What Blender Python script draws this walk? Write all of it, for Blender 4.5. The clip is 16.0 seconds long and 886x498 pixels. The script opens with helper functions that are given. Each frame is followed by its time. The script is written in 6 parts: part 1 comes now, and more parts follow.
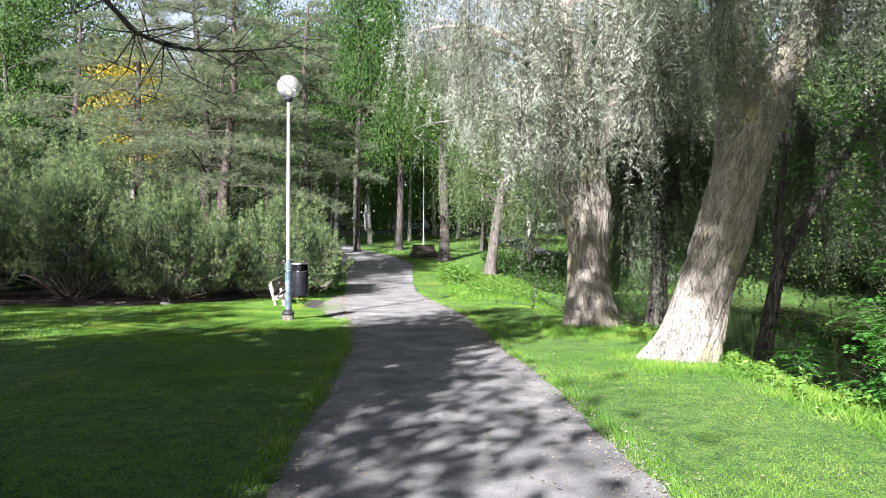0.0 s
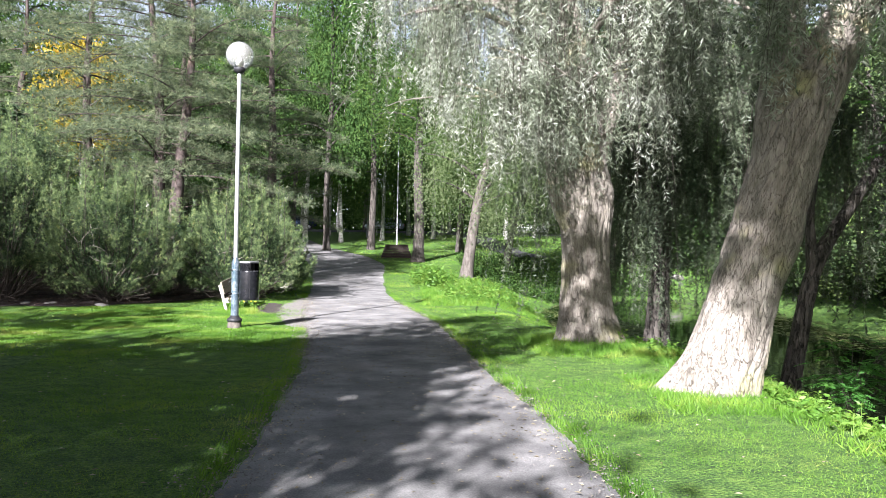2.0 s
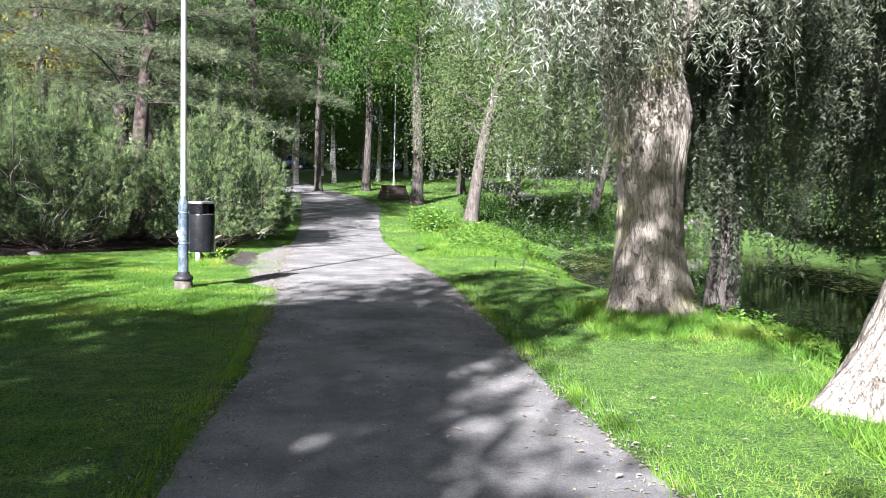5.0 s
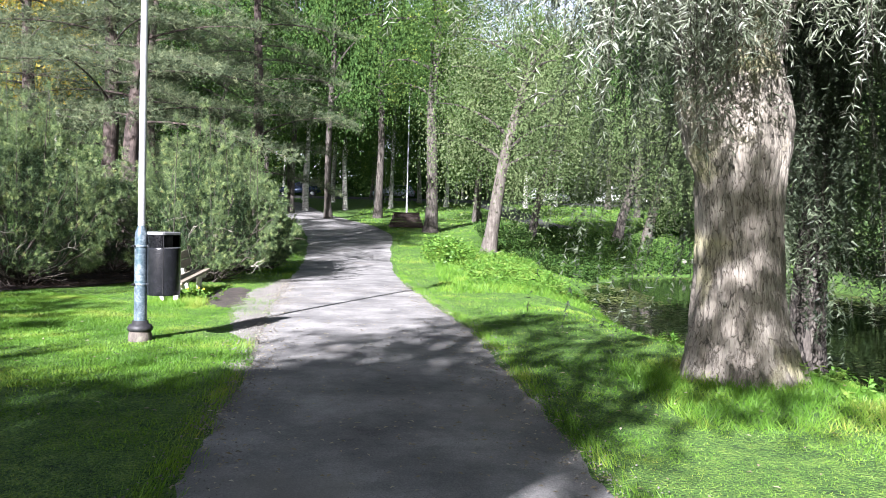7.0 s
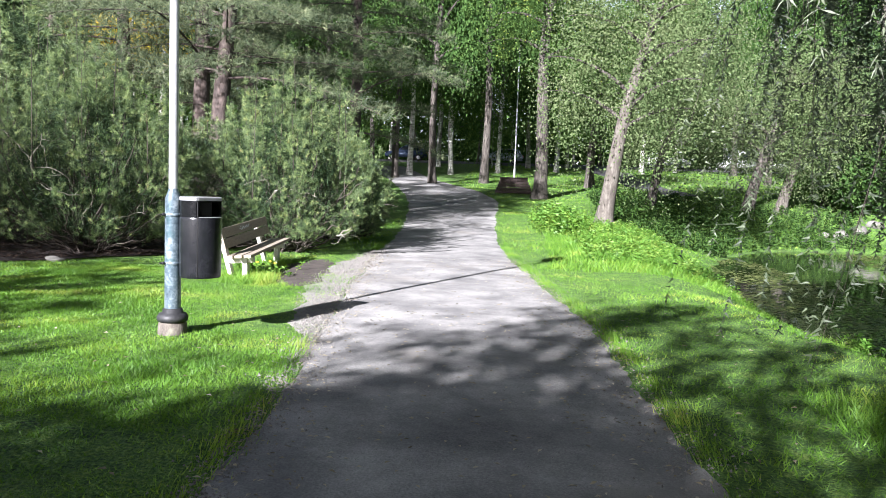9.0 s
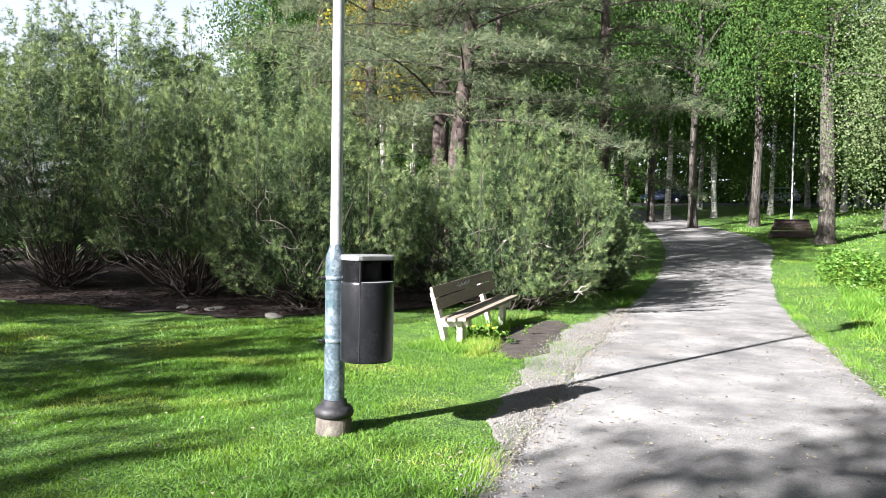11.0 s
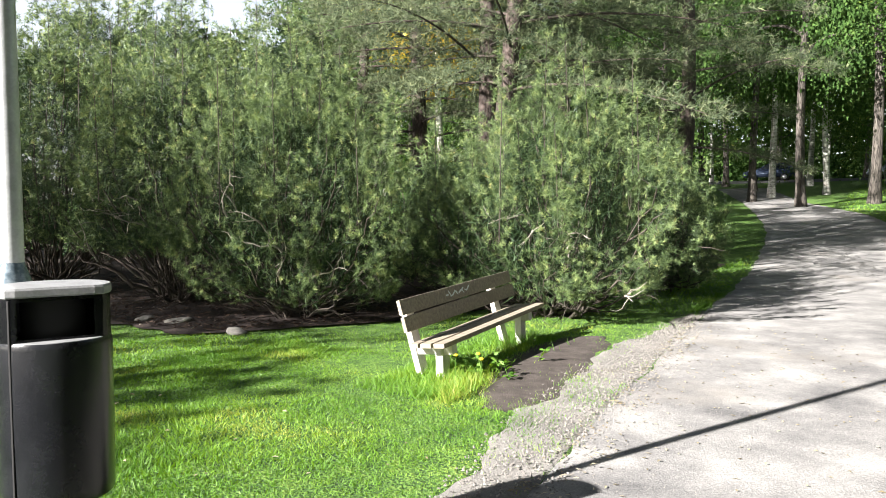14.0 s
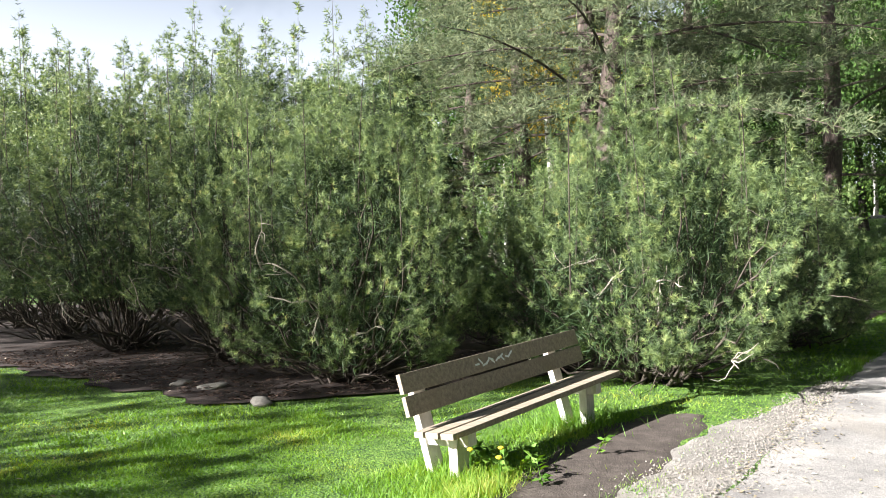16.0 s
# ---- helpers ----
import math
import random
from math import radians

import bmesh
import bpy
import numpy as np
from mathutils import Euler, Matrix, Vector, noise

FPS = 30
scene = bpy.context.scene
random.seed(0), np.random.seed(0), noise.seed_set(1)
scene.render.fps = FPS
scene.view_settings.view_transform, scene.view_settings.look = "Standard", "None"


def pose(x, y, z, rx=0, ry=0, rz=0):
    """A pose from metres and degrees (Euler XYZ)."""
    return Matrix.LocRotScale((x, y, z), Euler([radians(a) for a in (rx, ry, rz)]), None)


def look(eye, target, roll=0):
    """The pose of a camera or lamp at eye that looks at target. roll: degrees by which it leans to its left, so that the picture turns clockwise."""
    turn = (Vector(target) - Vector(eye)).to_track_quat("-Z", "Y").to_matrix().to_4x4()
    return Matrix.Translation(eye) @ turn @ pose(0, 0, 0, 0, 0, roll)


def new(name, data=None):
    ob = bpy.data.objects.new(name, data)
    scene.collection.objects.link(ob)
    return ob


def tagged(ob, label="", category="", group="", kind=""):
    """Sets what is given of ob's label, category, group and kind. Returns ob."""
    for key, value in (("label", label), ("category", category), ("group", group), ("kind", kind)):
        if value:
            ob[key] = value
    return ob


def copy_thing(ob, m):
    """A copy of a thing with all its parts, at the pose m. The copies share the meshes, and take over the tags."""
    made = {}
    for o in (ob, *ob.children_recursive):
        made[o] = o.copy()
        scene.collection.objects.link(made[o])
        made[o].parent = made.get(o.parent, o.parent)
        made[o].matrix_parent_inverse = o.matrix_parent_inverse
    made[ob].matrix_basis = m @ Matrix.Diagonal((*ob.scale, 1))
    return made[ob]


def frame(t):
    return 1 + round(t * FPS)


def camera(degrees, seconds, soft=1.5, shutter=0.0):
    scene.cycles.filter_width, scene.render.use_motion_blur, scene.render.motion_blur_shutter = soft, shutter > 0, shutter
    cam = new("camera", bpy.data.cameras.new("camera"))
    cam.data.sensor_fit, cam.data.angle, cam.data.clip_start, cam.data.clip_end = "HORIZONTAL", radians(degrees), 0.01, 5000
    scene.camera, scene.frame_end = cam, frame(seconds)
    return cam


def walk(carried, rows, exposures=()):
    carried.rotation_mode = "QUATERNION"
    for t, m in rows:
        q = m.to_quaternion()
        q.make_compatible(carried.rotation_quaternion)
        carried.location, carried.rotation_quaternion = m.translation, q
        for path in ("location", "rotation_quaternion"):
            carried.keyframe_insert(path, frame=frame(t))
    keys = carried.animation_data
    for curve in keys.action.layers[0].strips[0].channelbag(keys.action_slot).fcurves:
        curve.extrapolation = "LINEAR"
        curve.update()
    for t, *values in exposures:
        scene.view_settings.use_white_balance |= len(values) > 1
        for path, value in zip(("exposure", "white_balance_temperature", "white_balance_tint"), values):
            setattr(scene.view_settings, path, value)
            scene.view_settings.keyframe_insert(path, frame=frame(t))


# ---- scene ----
cam = camera(60.7, 16.0, soft=0.9)
METRES, EYE, TILT, LEAN, TURN = 17.8, 1.55, -4.16, 0.0, 0.0
ROWS = [
    (0.0, 0.0, 0.0, 0.0, -0.0, 4.45, -0.06),
    (0.5, 0.001, 0.0324, 0.0015, -1.48, 4.42, -0.39),
    (1.0, -0.0003, 0.0671, 0.0033, -1.64, 4.93, -0.99),
    (1.5, -0.0006, 0.098, 0.0055, -2.52, 5.08, -0.96),
    (2.0, 0.0003, 0.1314, 0.0083, -2.04, 4.55, -0.92),
    (2.5, 0.0008, 0.1641, 0.01, -1.96, 4.15, -1.48),
    (3.0, 0.0011, 0.1996, 0.0118, -1.69, 4.34, -1.99),
    (3.5, -0.0017, 0.2308, 0.0126, 0.98, 2.92, -2.59),
    (4.0, -0.0041, 0.264, 0.0148, -2.04, 0.86, -1.59),
    (6.5, -0.0087, 0.4262, 0.0276, -2.36, 0.04, -1.13),
    (7.0, -0.0087, 0.4601, 0.0308, -1.34, 2.25, -1.46),
    (7.5, -0.0088, 0.492, 0.0319, -1.1, 0.83, -1.77),
    (8.0, -0.0062, 0.527, 0.0339, -0.26, -1.67, -1.43),
    (8.5, -0.0072, 0.5567, 0.0366, 3.16, -0.58, -2.24),
    (9.0, -0.0102, 0.5895, 0.04, 6.74, -0.63, -2.55),
    (9.5, -0.016, 0.6239, 0.0424, 11.51, -0.8, -2.08),
    (10.0, -0.0188, 0.6537, 0.0461, 16.62, 1.09, -2.84),
    (12.5, -0.0331, 0.7953, 0.0574, 36.48, 1.31, -0.71),
    (13.0, -0.0348, 0.8254, 0.0604, 38.33, 1.25, -0.78),
    (13.5, -0.0336, 0.8553, 0.0623, 35.56, 0.82, -0.65),
    (14.0, -0.0356, 0.8842, 0.0652, 33.33, 0.58, -1.87),
    (14.5, -0.0372, 0.9093, 0.0679, 31.66, 2.63, -2.22),
    (15.0, -0.0383, 0.938, 0.0703, 35.41, 4.96, -3.01),
    (15.5, -0.0414, 0.9655, 0.0717, 39.49, 5.12, -1.94),
    (16.0, -0.0456, 0.9943, 0.0723, 44.03, 3.8, -1.03),
]
EXPOSURE = [(0.0, 2.18, 6050, 18), (7.0, 2.32, 5950, 18), (10.0, 2.29, 6050, 16), (13.0, 2.33, 6550, 12), (16.0, 2.45, 6550, 12)]
walk(cam, [(t, pose(0, 0, EYE, TILT, LEAN, TURN) @ pose(METRES * x, METRES * y, METRES * z, 90 + pitch, roll, yaw)) for t, x, y, z, yaw, pitch, roll in ROWS], EXPOSURE)


# ---- world, sun ----
SUN_AZ = math.atan2(-3.9, -9.75)          # compass bearing of the sun, from +y towards +x
SUN_EL = radians(27.3)
world = bpy.data.worlds.new("world")
scene.world = world
world.use_nodes = True
wt = world.node_tree
sky = wt.nodes.new("ShaderNodeTexSky")
sky.sky_type, sky.sun_disc, sky.sun_elevation, sky.sun_rotation = "NISHITA", False, SUN_EL, SUN_AZ
sky.dust_density, sky.ozone_density = 2.0, 0.8
# bright broken cloud stands low round the whole horizon
haze, veil, drift, cover = wt.nodes.new("ShaderNodeHueSaturation"), wt.nodes.new("ShaderNodeMixRGB"), wt.nodes.new("ShaderNodeTexNoise"), wt.nodes.new("ShaderNodeMapRange")
haze.inputs["Saturation"].default_value, haze.inputs["Value"].default_value = 0.42, 4.3
drift.inputs["Scale"].default_value, drift.inputs["Detail"].default_value = 2.5, 6
cover.inputs["From Min"].default_value, cover.inputs["From Max"].default_value = 0.1, 0.34
wt.links.new(sky.outputs["Color"], haze.inputs["Color"])
wt.links.new(drift.outputs["Fac"], cover.inputs["Value"])
aim, part_z, low, share = wt.nodes.new("ShaderNodeTexCoord"), wt.nodes.new("ShaderNodeSeparateXYZ"), wt.nodes.new("ShaderNodeMapRange"), wt.nodes.new("ShaderNodeMath")
low.inputs["From Min"].default_value, low.inputs["From Max"].default_value, low.inputs["To Min"].default_value, low.inputs["To Max"].default_value = 0.22, 0.5, 1.0, 0.0
share.operation = "MULTIPLY"
wt.links.new(aim.outputs["Generated"], part_z.inputs["Vector"])
wt.links.new(part_z.outputs["Z"], low.inputs["Value"])
wt.links.new(low.outputs["Result"], share.inputs[0])
wt.links.new(cover.outputs["Result"], share.inputs[1])
wt.links.new(share.outputs[0], veil.inputs["Fac"])
wt.links.new(sky.outputs["Color"], veil.inputs["Color1"])
wt.links.new(haze.outputs["Color"], veil.inputs["Color2"])
wt.links.new(veil.outputs["Color"], wt.nodes["Background"].inputs["Color"])
wt.nodes["Background"].inputs["Strength"].default_value = 0.0165
sun = new("sun", bpy.data.lights.new("sun", "SUN"))
sun.data.energy, sun.data.angle, sun.data.color = 5.0, radians(0.53), (1.0, 0.97, 0.93)
sun.matrix_world = look((math.sin(SUN_AZ) * 30, math.cos(SUN_AZ) * 30, math.tan(SUN_EL) * 30), (0, 0, 0))

# ---- materials ----


def nodes_of(m):
    m.use_nodes = True
    nt = m.node_tree
    return nt, nt.nodes["Principled BSDF"]


def surface(name, stops, scale=6.0, rough=0.7, bump=0.3, fine=60.0, metal=0.0, stretch=(1, 1, 1), stain=None, spec=0.4, dist=0.02, crack=None, warp=0.22, wide=0.09, grain=0.45):
    """Two scales of noise: broad patches pick the colour, fine grain gives relief."""
    m = bpy.data.materials.new(name)
    nt, b = nodes_of(m)
    tc, mp = nt.nodes.new("ShaderNodeTexCoord"), nt.nodes.new("ShaderNodeMapping")
    mp.inputs["Scale"].default_value = stretch
    nt.links.new(tc.outputs["Object"], mp.inputs["Vector"])
    n1, n2 = nt.nodes.new("ShaderNodeTexNoise"), nt.nodes.new("ShaderNodeTexNoise")
    n1.inputs["Scale"].default_value, n1.inputs["Detail"].default_value, n1.inputs["Roughness"].default_value = scale, 6, 0.65
    n2.inputs["Scale"].default_value, n2.inputs["Detail"].default_value = fine, 4
    for n in (n1, n2):
        nt.links.new(mp.outputs["Vector"], n.inputs["Vector"])
    mixv = nt.nodes.new("ShaderNodeMath")
    mixv.operation, mixv.inputs[1].default_value = "MULTIPLY_ADD", grain
    nt.links.new(n2.outputs["Fac"], mixv.inputs[0])
    sub = nt.nodes.new("ShaderNodeMath")
    sub.operation, sub.inputs[1].default_value = "SUBTRACT", 0.49 * grain
    nt.links.new(n1.outputs["Fac"], sub.inputs[0])
    nt.links.new(sub.outputs[0], mixv.inputs[2])
    ramp = nt.nodes.new("ShaderNodeValToRGB")
    els = ramp.color_ramp.elements
    while len(els) < len(stops):
        els.new(0.5)
    for e, (p, c) in zip(els, stops):
        e.position, e.color = p, (*c, 1)
    nt.links.new(mixv.outputs[0], ramp.inputs["Fac"])
    colour = ramp.outputs["Color"]
    if stain:
        n3, r3, mx = nt.nodes.new("ShaderNodeTexNoise"), nt.nodes.new("ShaderNodeMapRange"), nt.nodes.new("ShaderNodeMixRGB")
        n3.inputs["Scale"].default_value, n3.inputs["Detail"].default_value = stain[0], 5
        r3.inputs["From Min"].default_value, r3.inputs["From Max"].default_value = stain[2], stain[2] + 0.15
        nt.links.new(tc.outputs["Object"], n3.inputs["Vector"])
        nt.links.new(n3.outputs["Fac"], r3.inputs["Value"])
        nt.links.new(r3.outputs["Result"], mx.inputs["Fac"])
        nt.links.new(colour, mx.inputs["Color1"])
        mx.inputs["Color2"].default_value = (*stain[1], 1)
        colour = mx.outputs["Color"]
    relief = mixv.outputs[0]
    if crack:
        # long plates parted by dark furrows
        vm, vo, add, mr = nt.nodes.new("ShaderNodeMapping"), nt.nodes.new("ShaderNodeTexVoronoi"), nt.nodes.new("ShaderNodeMixRGB"), nt.nodes.new("ShaderNodeMapRange")
        vm.inputs["Scale"].default_value, vm.inputs["Rotation"].default_value = crack[1], (0, radians(crack[2]), 0)
        vo.feature, vo.inputs["Scale"].default_value = "DISTANCE_TO_EDGE", crack[0]
        add.blend_type, add.inputs["Fac"].default_value = "ADD", warp
        nt.links.new(tc.outputs["Object"], add.inputs["Color1"])
        nt.links.new(n1.outputs["Color"], add.inputs["Color2"])
        nt.links.new(add.outputs["Color"], vm.inputs["Vector"])
        nt.links.new(vm.outputs["Vector"], vo.inputs["Vector"])
        mr.inputs["From Max"].default_value = wide
        nt.links.new(vo.outputs["Distance"], mr.inputs["Value"])
        dk = nt.nodes.new("ShaderNodeMixRGB")
        nt.links.new(mr.outputs["Result"], dk.inputs["Fac"])
        dk.inputs["Color1"].default_value = (*crack[3], 1)
        nt.links.new(colour, dk.inputs["Color2"])
        colour = dk.outputs["Color"]
        hm = nt.nodes.new("ShaderNodeMath")
        hm.operation, hm.inputs[1].default_value = "MULTIPLY_ADD", 1.6
        nt.links.new(mr.outputs["Result"], hm.inputs[0])
        nt.links.new(relief, hm.inputs[2])
        relief = hm.outputs[0]
    nt.links.new(colour, b.inputs["Base Color"])
    b.inputs["Roughness"].default_value, b.inputs["Metallic"].default_value = rough, metal
    b.inputs["Specular IOR Level"].default_value = spec
    if bump:
        bp = nt.nodes.new("ShaderNodeBump")
        bp.inputs["Strength"].default_value, bp.inputs["Distance"].default_value = bump, dist
        nt.links.new(relief, bp.inputs["Height"])
        nt.links.new(bp.outputs["Normal"], b.inputs["Normal"])
    return m


def leafy(name, stops, through_light=0.35, rough=0.5, spec=0.35, patch=2.0, single=0.5):
    """Leaf or needle: each island takes its own colour from the ramp, and light passes through in part."""
    m = bpy.data.materials.new(name)
    nt, b = nodes_of(m)
    geo, ramp = nt.nodes.new("ShaderNodeNewGeometry"), nt.nodes.new("ShaderNodeValToRGB")
    els = ramp.color_ramp.elements
    while len(els) < len(stops):
        els.new(0.5)
    for e, (p, c) in zip(els, stops):
        e.position, e.color = p, (*c, 1)
    tc, nz, mr, mx = nt.nodes.new("ShaderNodeTexCoord"), nt.nodes.new("ShaderNodeTexNoise"), nt.nodes.new("ShaderNodeMapRange"), nt.nodes.new("ShaderNodeMath")
    nz.inputs["Scale"].default_value, nz.inputs["Detail"].default_value = patch, 3
    nt.links.new(tc.outputs["Object"], nz.inputs["Vector"])
    mr.inputs["From Min"].default_value, mr.inputs["From Max"].default_value, mr.inputs["To Min"].default_value, mr.inputs["To Max"].default_value = 0.32, 0.68, -0.2, 0.7
    nt.links.new(nz.outputs["Fac"], mr.inputs["Value"])
    mx.operation, mx.inputs[1].default_value = "MULTIPLY_ADD", single
    nt.links.new(geo.outputs["Random Per Island"], mx.inputs[0])
    nt.links.new(mr.outputs["Result"], mx.inputs[2])
    nt.links.new(mx.outputs[0], ramp.inputs["Fac"])
    nt.links.new(ramp.outputs["Color"], b.inputs["Base Color"])
    b.inputs["Roughness"].default_value, b.inputs["Specular IOR Level"].default_value = rough, spec
    tr, mix = nt.nodes.new("ShaderNodeBsdfTranslucent"), nt.nodes.new("ShaderNodeMixShader")
    hue = nt.nodes.new("ShaderNodeHueSaturation")
    hue.inputs["Hue"].default_value, hue.inputs["Saturation"].default_value, hue.inputs["Value"].default_value = 0.48, 1.15, 1.5
    nt.links.new(ramp.outputs["Color"], hue.inputs["Color"])
    nt.links.new(hue.outputs["Color"], tr.inputs["Color"])
    mix.inputs["Fac"].default_value = through_light
    nt.links.new(b.outputs[0], mix.inputs[1])
    nt.links.new(tr.outputs[0], mix.inputs[2])
    nt.links.new(mix.outputs[0], nt.nodes["Material Output"].inputs["Surface"])
    return m


def plain(name, colour, rough=0.5, metal=0.0, **more):
    m = bpy.data.materials.new(name)
    nt, b = nodes_of(m)
    b.inputs["Base Color"].default_value = (*colour, 1)
    b.inputs["Roughness"].default_value, b.inputs["Metallic"].default_value = rough, metal
    for k, v in more.items():
        b.inputs[k.replace("_", " ")].default_value = v
    return m


M_SOIL = surface("lawn_soil", [(0.22, (0.016, 0.042, 0.006)), (0.45, (0.055, 0.13, 0.018)), (0.62, (0.105, 0.20, 0.028)), (0.82, (0.19, 0.28, 0.05))], 5.0, 0.9, 1.0, 42, stain=(0.6, (0.075, 0.105, 0.026), 0.64), dist=0.06, grain=1.15)
M_PATH = surface("gravelly_asphalt", [(0.24, (0.08, 0.079, 0.08)), (0.5, (0.195, 0.19, 0.184)), (0.76, (0.36, 0.35, 0.33))], 1.3, 0.9, 1.0, 75, stain=(0.55, (0.21, 0.195, 0.175), 0.6), dist=0.012)
M_ROAD = surface("dark_asphalt", [(0.2, (0.04, 0.04, 0.042)), (0.8, (0.09, 0.09, 0.092))], 2.0, 0.9, 0.4, 60)
# bare earth, with part of the bench's shadow put into its tone
M_DIRT = surface("shadowed_trodden_earth", [(0.2, (0.022, 0.017, 0.014)), (0.5, (0.05, 0.04, 0.034)), (0.8, (0.10, 0.085, 0.073))], 5.0, 0.95, 0.9, 70)
M_DUST = surface("dusty_verge", [(0.2, (0.10, 0.094, 0.086)), (0.5, (0.185, 0.176, 0.162)), (0.8, (0.30, 0.285, 0.262))], 2.0, 0.95, 1.0, 80, stain=(1.6, (0.13, 0.118, 0.098), 0.58))
# brown litter, its tone lowered for the shade below the shrubs
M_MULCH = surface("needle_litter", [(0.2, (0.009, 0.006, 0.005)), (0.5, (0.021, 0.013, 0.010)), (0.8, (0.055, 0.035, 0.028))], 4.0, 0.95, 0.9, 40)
M_WILLOWBARK = surface("willow_bark", [(0.24, (0.10, 0.085, 0.068)), (0.48, (0.225, 0.20, 0.165)), (0.78, (0.36, 0.325, 0.275))], 3.2, 0.95, 0.9, 26, stretch=(2.2, 2.2, 0.6), stain=(1.5, (0.33, 0.31, 0.16), 0.55), dist=0.03, crack=(15.0, (1, 1, 0.2), 12, (0.13, 0.11, 0.088)), warp=0.35, wide=0.035)
M_PALEBOLE = surface("pale_bole", [(0.25, (0.036, 0.03, 0.025)), (0.5, (0.085, 0.074, 0.062)), (0.75, (0.17, 0.155, 0.132))], 5, 0.95, 0.9, 30, stretch=(1.5, 1.5, 0.4), dist=0.03)
M_DARKBARK = surface("dark_bark", [(0.25, (0.03, 0.026, 0.022)), (0.5, (0.075, 0.065, 0.055)), (0.75, (0.15, 0.135, 0.115))], 9, 0.95, 1.0, 34, stretch=(1.5, 1.5, 0.3), dist=0.03, crack=(11.0, (1, 1, 0.16), 4, (0.018, 0.015, 0.013)), wide=0.06)
M_PINEBARK = surface("pine_bark", [(0.25, (0.025, 0.02, 0.018)), (0.5, (0.062, 0.047, 0.041)), (0.75, (0.125, 0.094, 0.08))], 8, 0.9, 1.0, 30, stretch=(1.4, 1.4, 0.4), stain=(1.0, (0.17, 0.115, 0.09), 0.63), dist=0.03)
M_BIRCHBARK = surface("pale_bark", [(0.3, (0.05, 0.045, 0.04)), (0.45, (0.30, 0.29, 0.26)), (0.75, (0.62, 0.60, 0.56))], 6, 0.8, 0.5, 25, stretch=(0.6, 0.6, 2.0))
M_TWIG = surface("grey_twig", [(0.25, (0.028, 0.022, 0.018)), (0.6, (0.07, 0.058, 0.047))], 12, 0.9, 0.3, 60)
M_PALETWIG = surface("pale_dead_twig", [(0.25, (0.16, 0.14, 0.115)), (0.6, (0.34, 0.31, 0.265))], 12, 0.9, 0.3, 60)
M_WILLOWLEAF = leafy("willow_leaf", [(0.0, (0.07, 0.09, 0.052)), (0.4, (0.155, 0.18, 0.12)), (0.75, (0.295, 0.32, 0.25)), (1.0, (0.46, 0.48, 0.415))], 0.22, 0.42, 0.5, 1.6)
M_FARWILLOW = leafy("grey_green_leaf", [(0.0, (0.05, 0.085, 0.03)), (0.5, (0.098, 0.135, 0.055)), (1.0, (0.155, 0.185, 0.095))], 0.2, 0.7, 0.12, 0.8, 0.35)
M_PINE = leafy("pine_needle", [(0.0, (0.036, 0.062, 0.028)), (0.35, (0.10, 0.15, 0.058)), (0.62, (0.195, 0.262, 0.10)), (0.82, (0.30, 0.355, 0.14)), (0.89, (0.36, 0.20, 0.07))], 0.22, 0.5, 0.35, 6.5, 0.18)
M_SCOTS = leafy("scots_needle", [(0.0, (0.036, 0.056, 0.03)), (0.5, (0.11, 0.138, 0.072)), (0.9, (0.23, 0.25, 0.135))], 0.15, 0.65, 0.2, 3.5, 0.2)
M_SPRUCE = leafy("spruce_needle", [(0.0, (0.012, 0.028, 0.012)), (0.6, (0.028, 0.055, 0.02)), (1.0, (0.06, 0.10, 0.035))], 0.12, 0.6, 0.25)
M_BIRCH = leafy("birch_leaf", [(0.0, (0.022, 0.05, 0.013)), (0.5, (0.05, 0.095, 0.023)), (0.9, (0.11, 0.17, 0.04)), (1.0, (0.20, 0.22, 0.04))], 0.25, 0.8, 0.08, 1.2, 0.35)
M_DARKLEAF = leafy("dark_leaf", [(0.0, (0.022, 0.05, 0.014)), (0.6, (0.05, 0.10, 0.025)), (1.0, (0.09, 0.145, 0.036))], 0.22, 0.8, 0.08, 1.2, 0.35)
M_YELLOWLEAF = leafy("autumn_leaf", [(0.0, (0.16, 0.19, 0.03)), (0.5, (0.34, 0.29, 0.04)), (1.0, (0.48, 0.34, 0.05))], 0.4)
M_ROWAN = leafy("rowan_leaf", [(0.0, (0.05, 0.15, 0.03)), (0.6, (0.08, 0.23, 0.045)), (1.0, (0.13, 0.30, 0.06))], 0.4)
M_GRASS = leafy("grass_blade", [(0.0, (0.05, 0.13, 0.012)), (0.5, (0.105, 0.225, 0.026)), (0.9, (0.18, 0.295, 0.042)), (1.0, (0.28, 0.32, 0.07))], 0.35, 0.5, 0.3, 0.9)
M_WEED = leafy("weed_leaf", [(0.0, (0.055, 0.14, 0.02)), (0.5, (0.11, 0.23, 0.035)), (1.0, (0.20, 0.30, 0.06))], 0.35)
M_LITTER = leafy("fallen_leaf", [(0.0, (0.16, 0.13, 0.07)), (0.5, (0.30, 0.26, 0.17)), (1.0, (0.46, 0.42, 0.32))], 0.1, 0.8)
# brown bed litter, also toned down for shade under the shrubs
M_BEDLEAF = leafy("needle_bed_leaf", [(0.0, (0.03, 0.02, 0.015)), (0.6, (0.085, 0.055, 0.04)), (0.95, (0.15, 0.10, 0.075)), (1.0, (0.30, 0.26, 0.2))], 0.05, 0.9)
# willow leaf with the larger crowns' shade put into its colour
M_SHADEDWILLOW = leafy("shaded_willow_leaf", [(0.0, (0.03, 0.045, 0.027)), (0.5, (0.075, 0.098, 0.056)), (1.0, (0.165, 0.195, 0.125))], 0.2, 0.5, 0.35, 1.0)
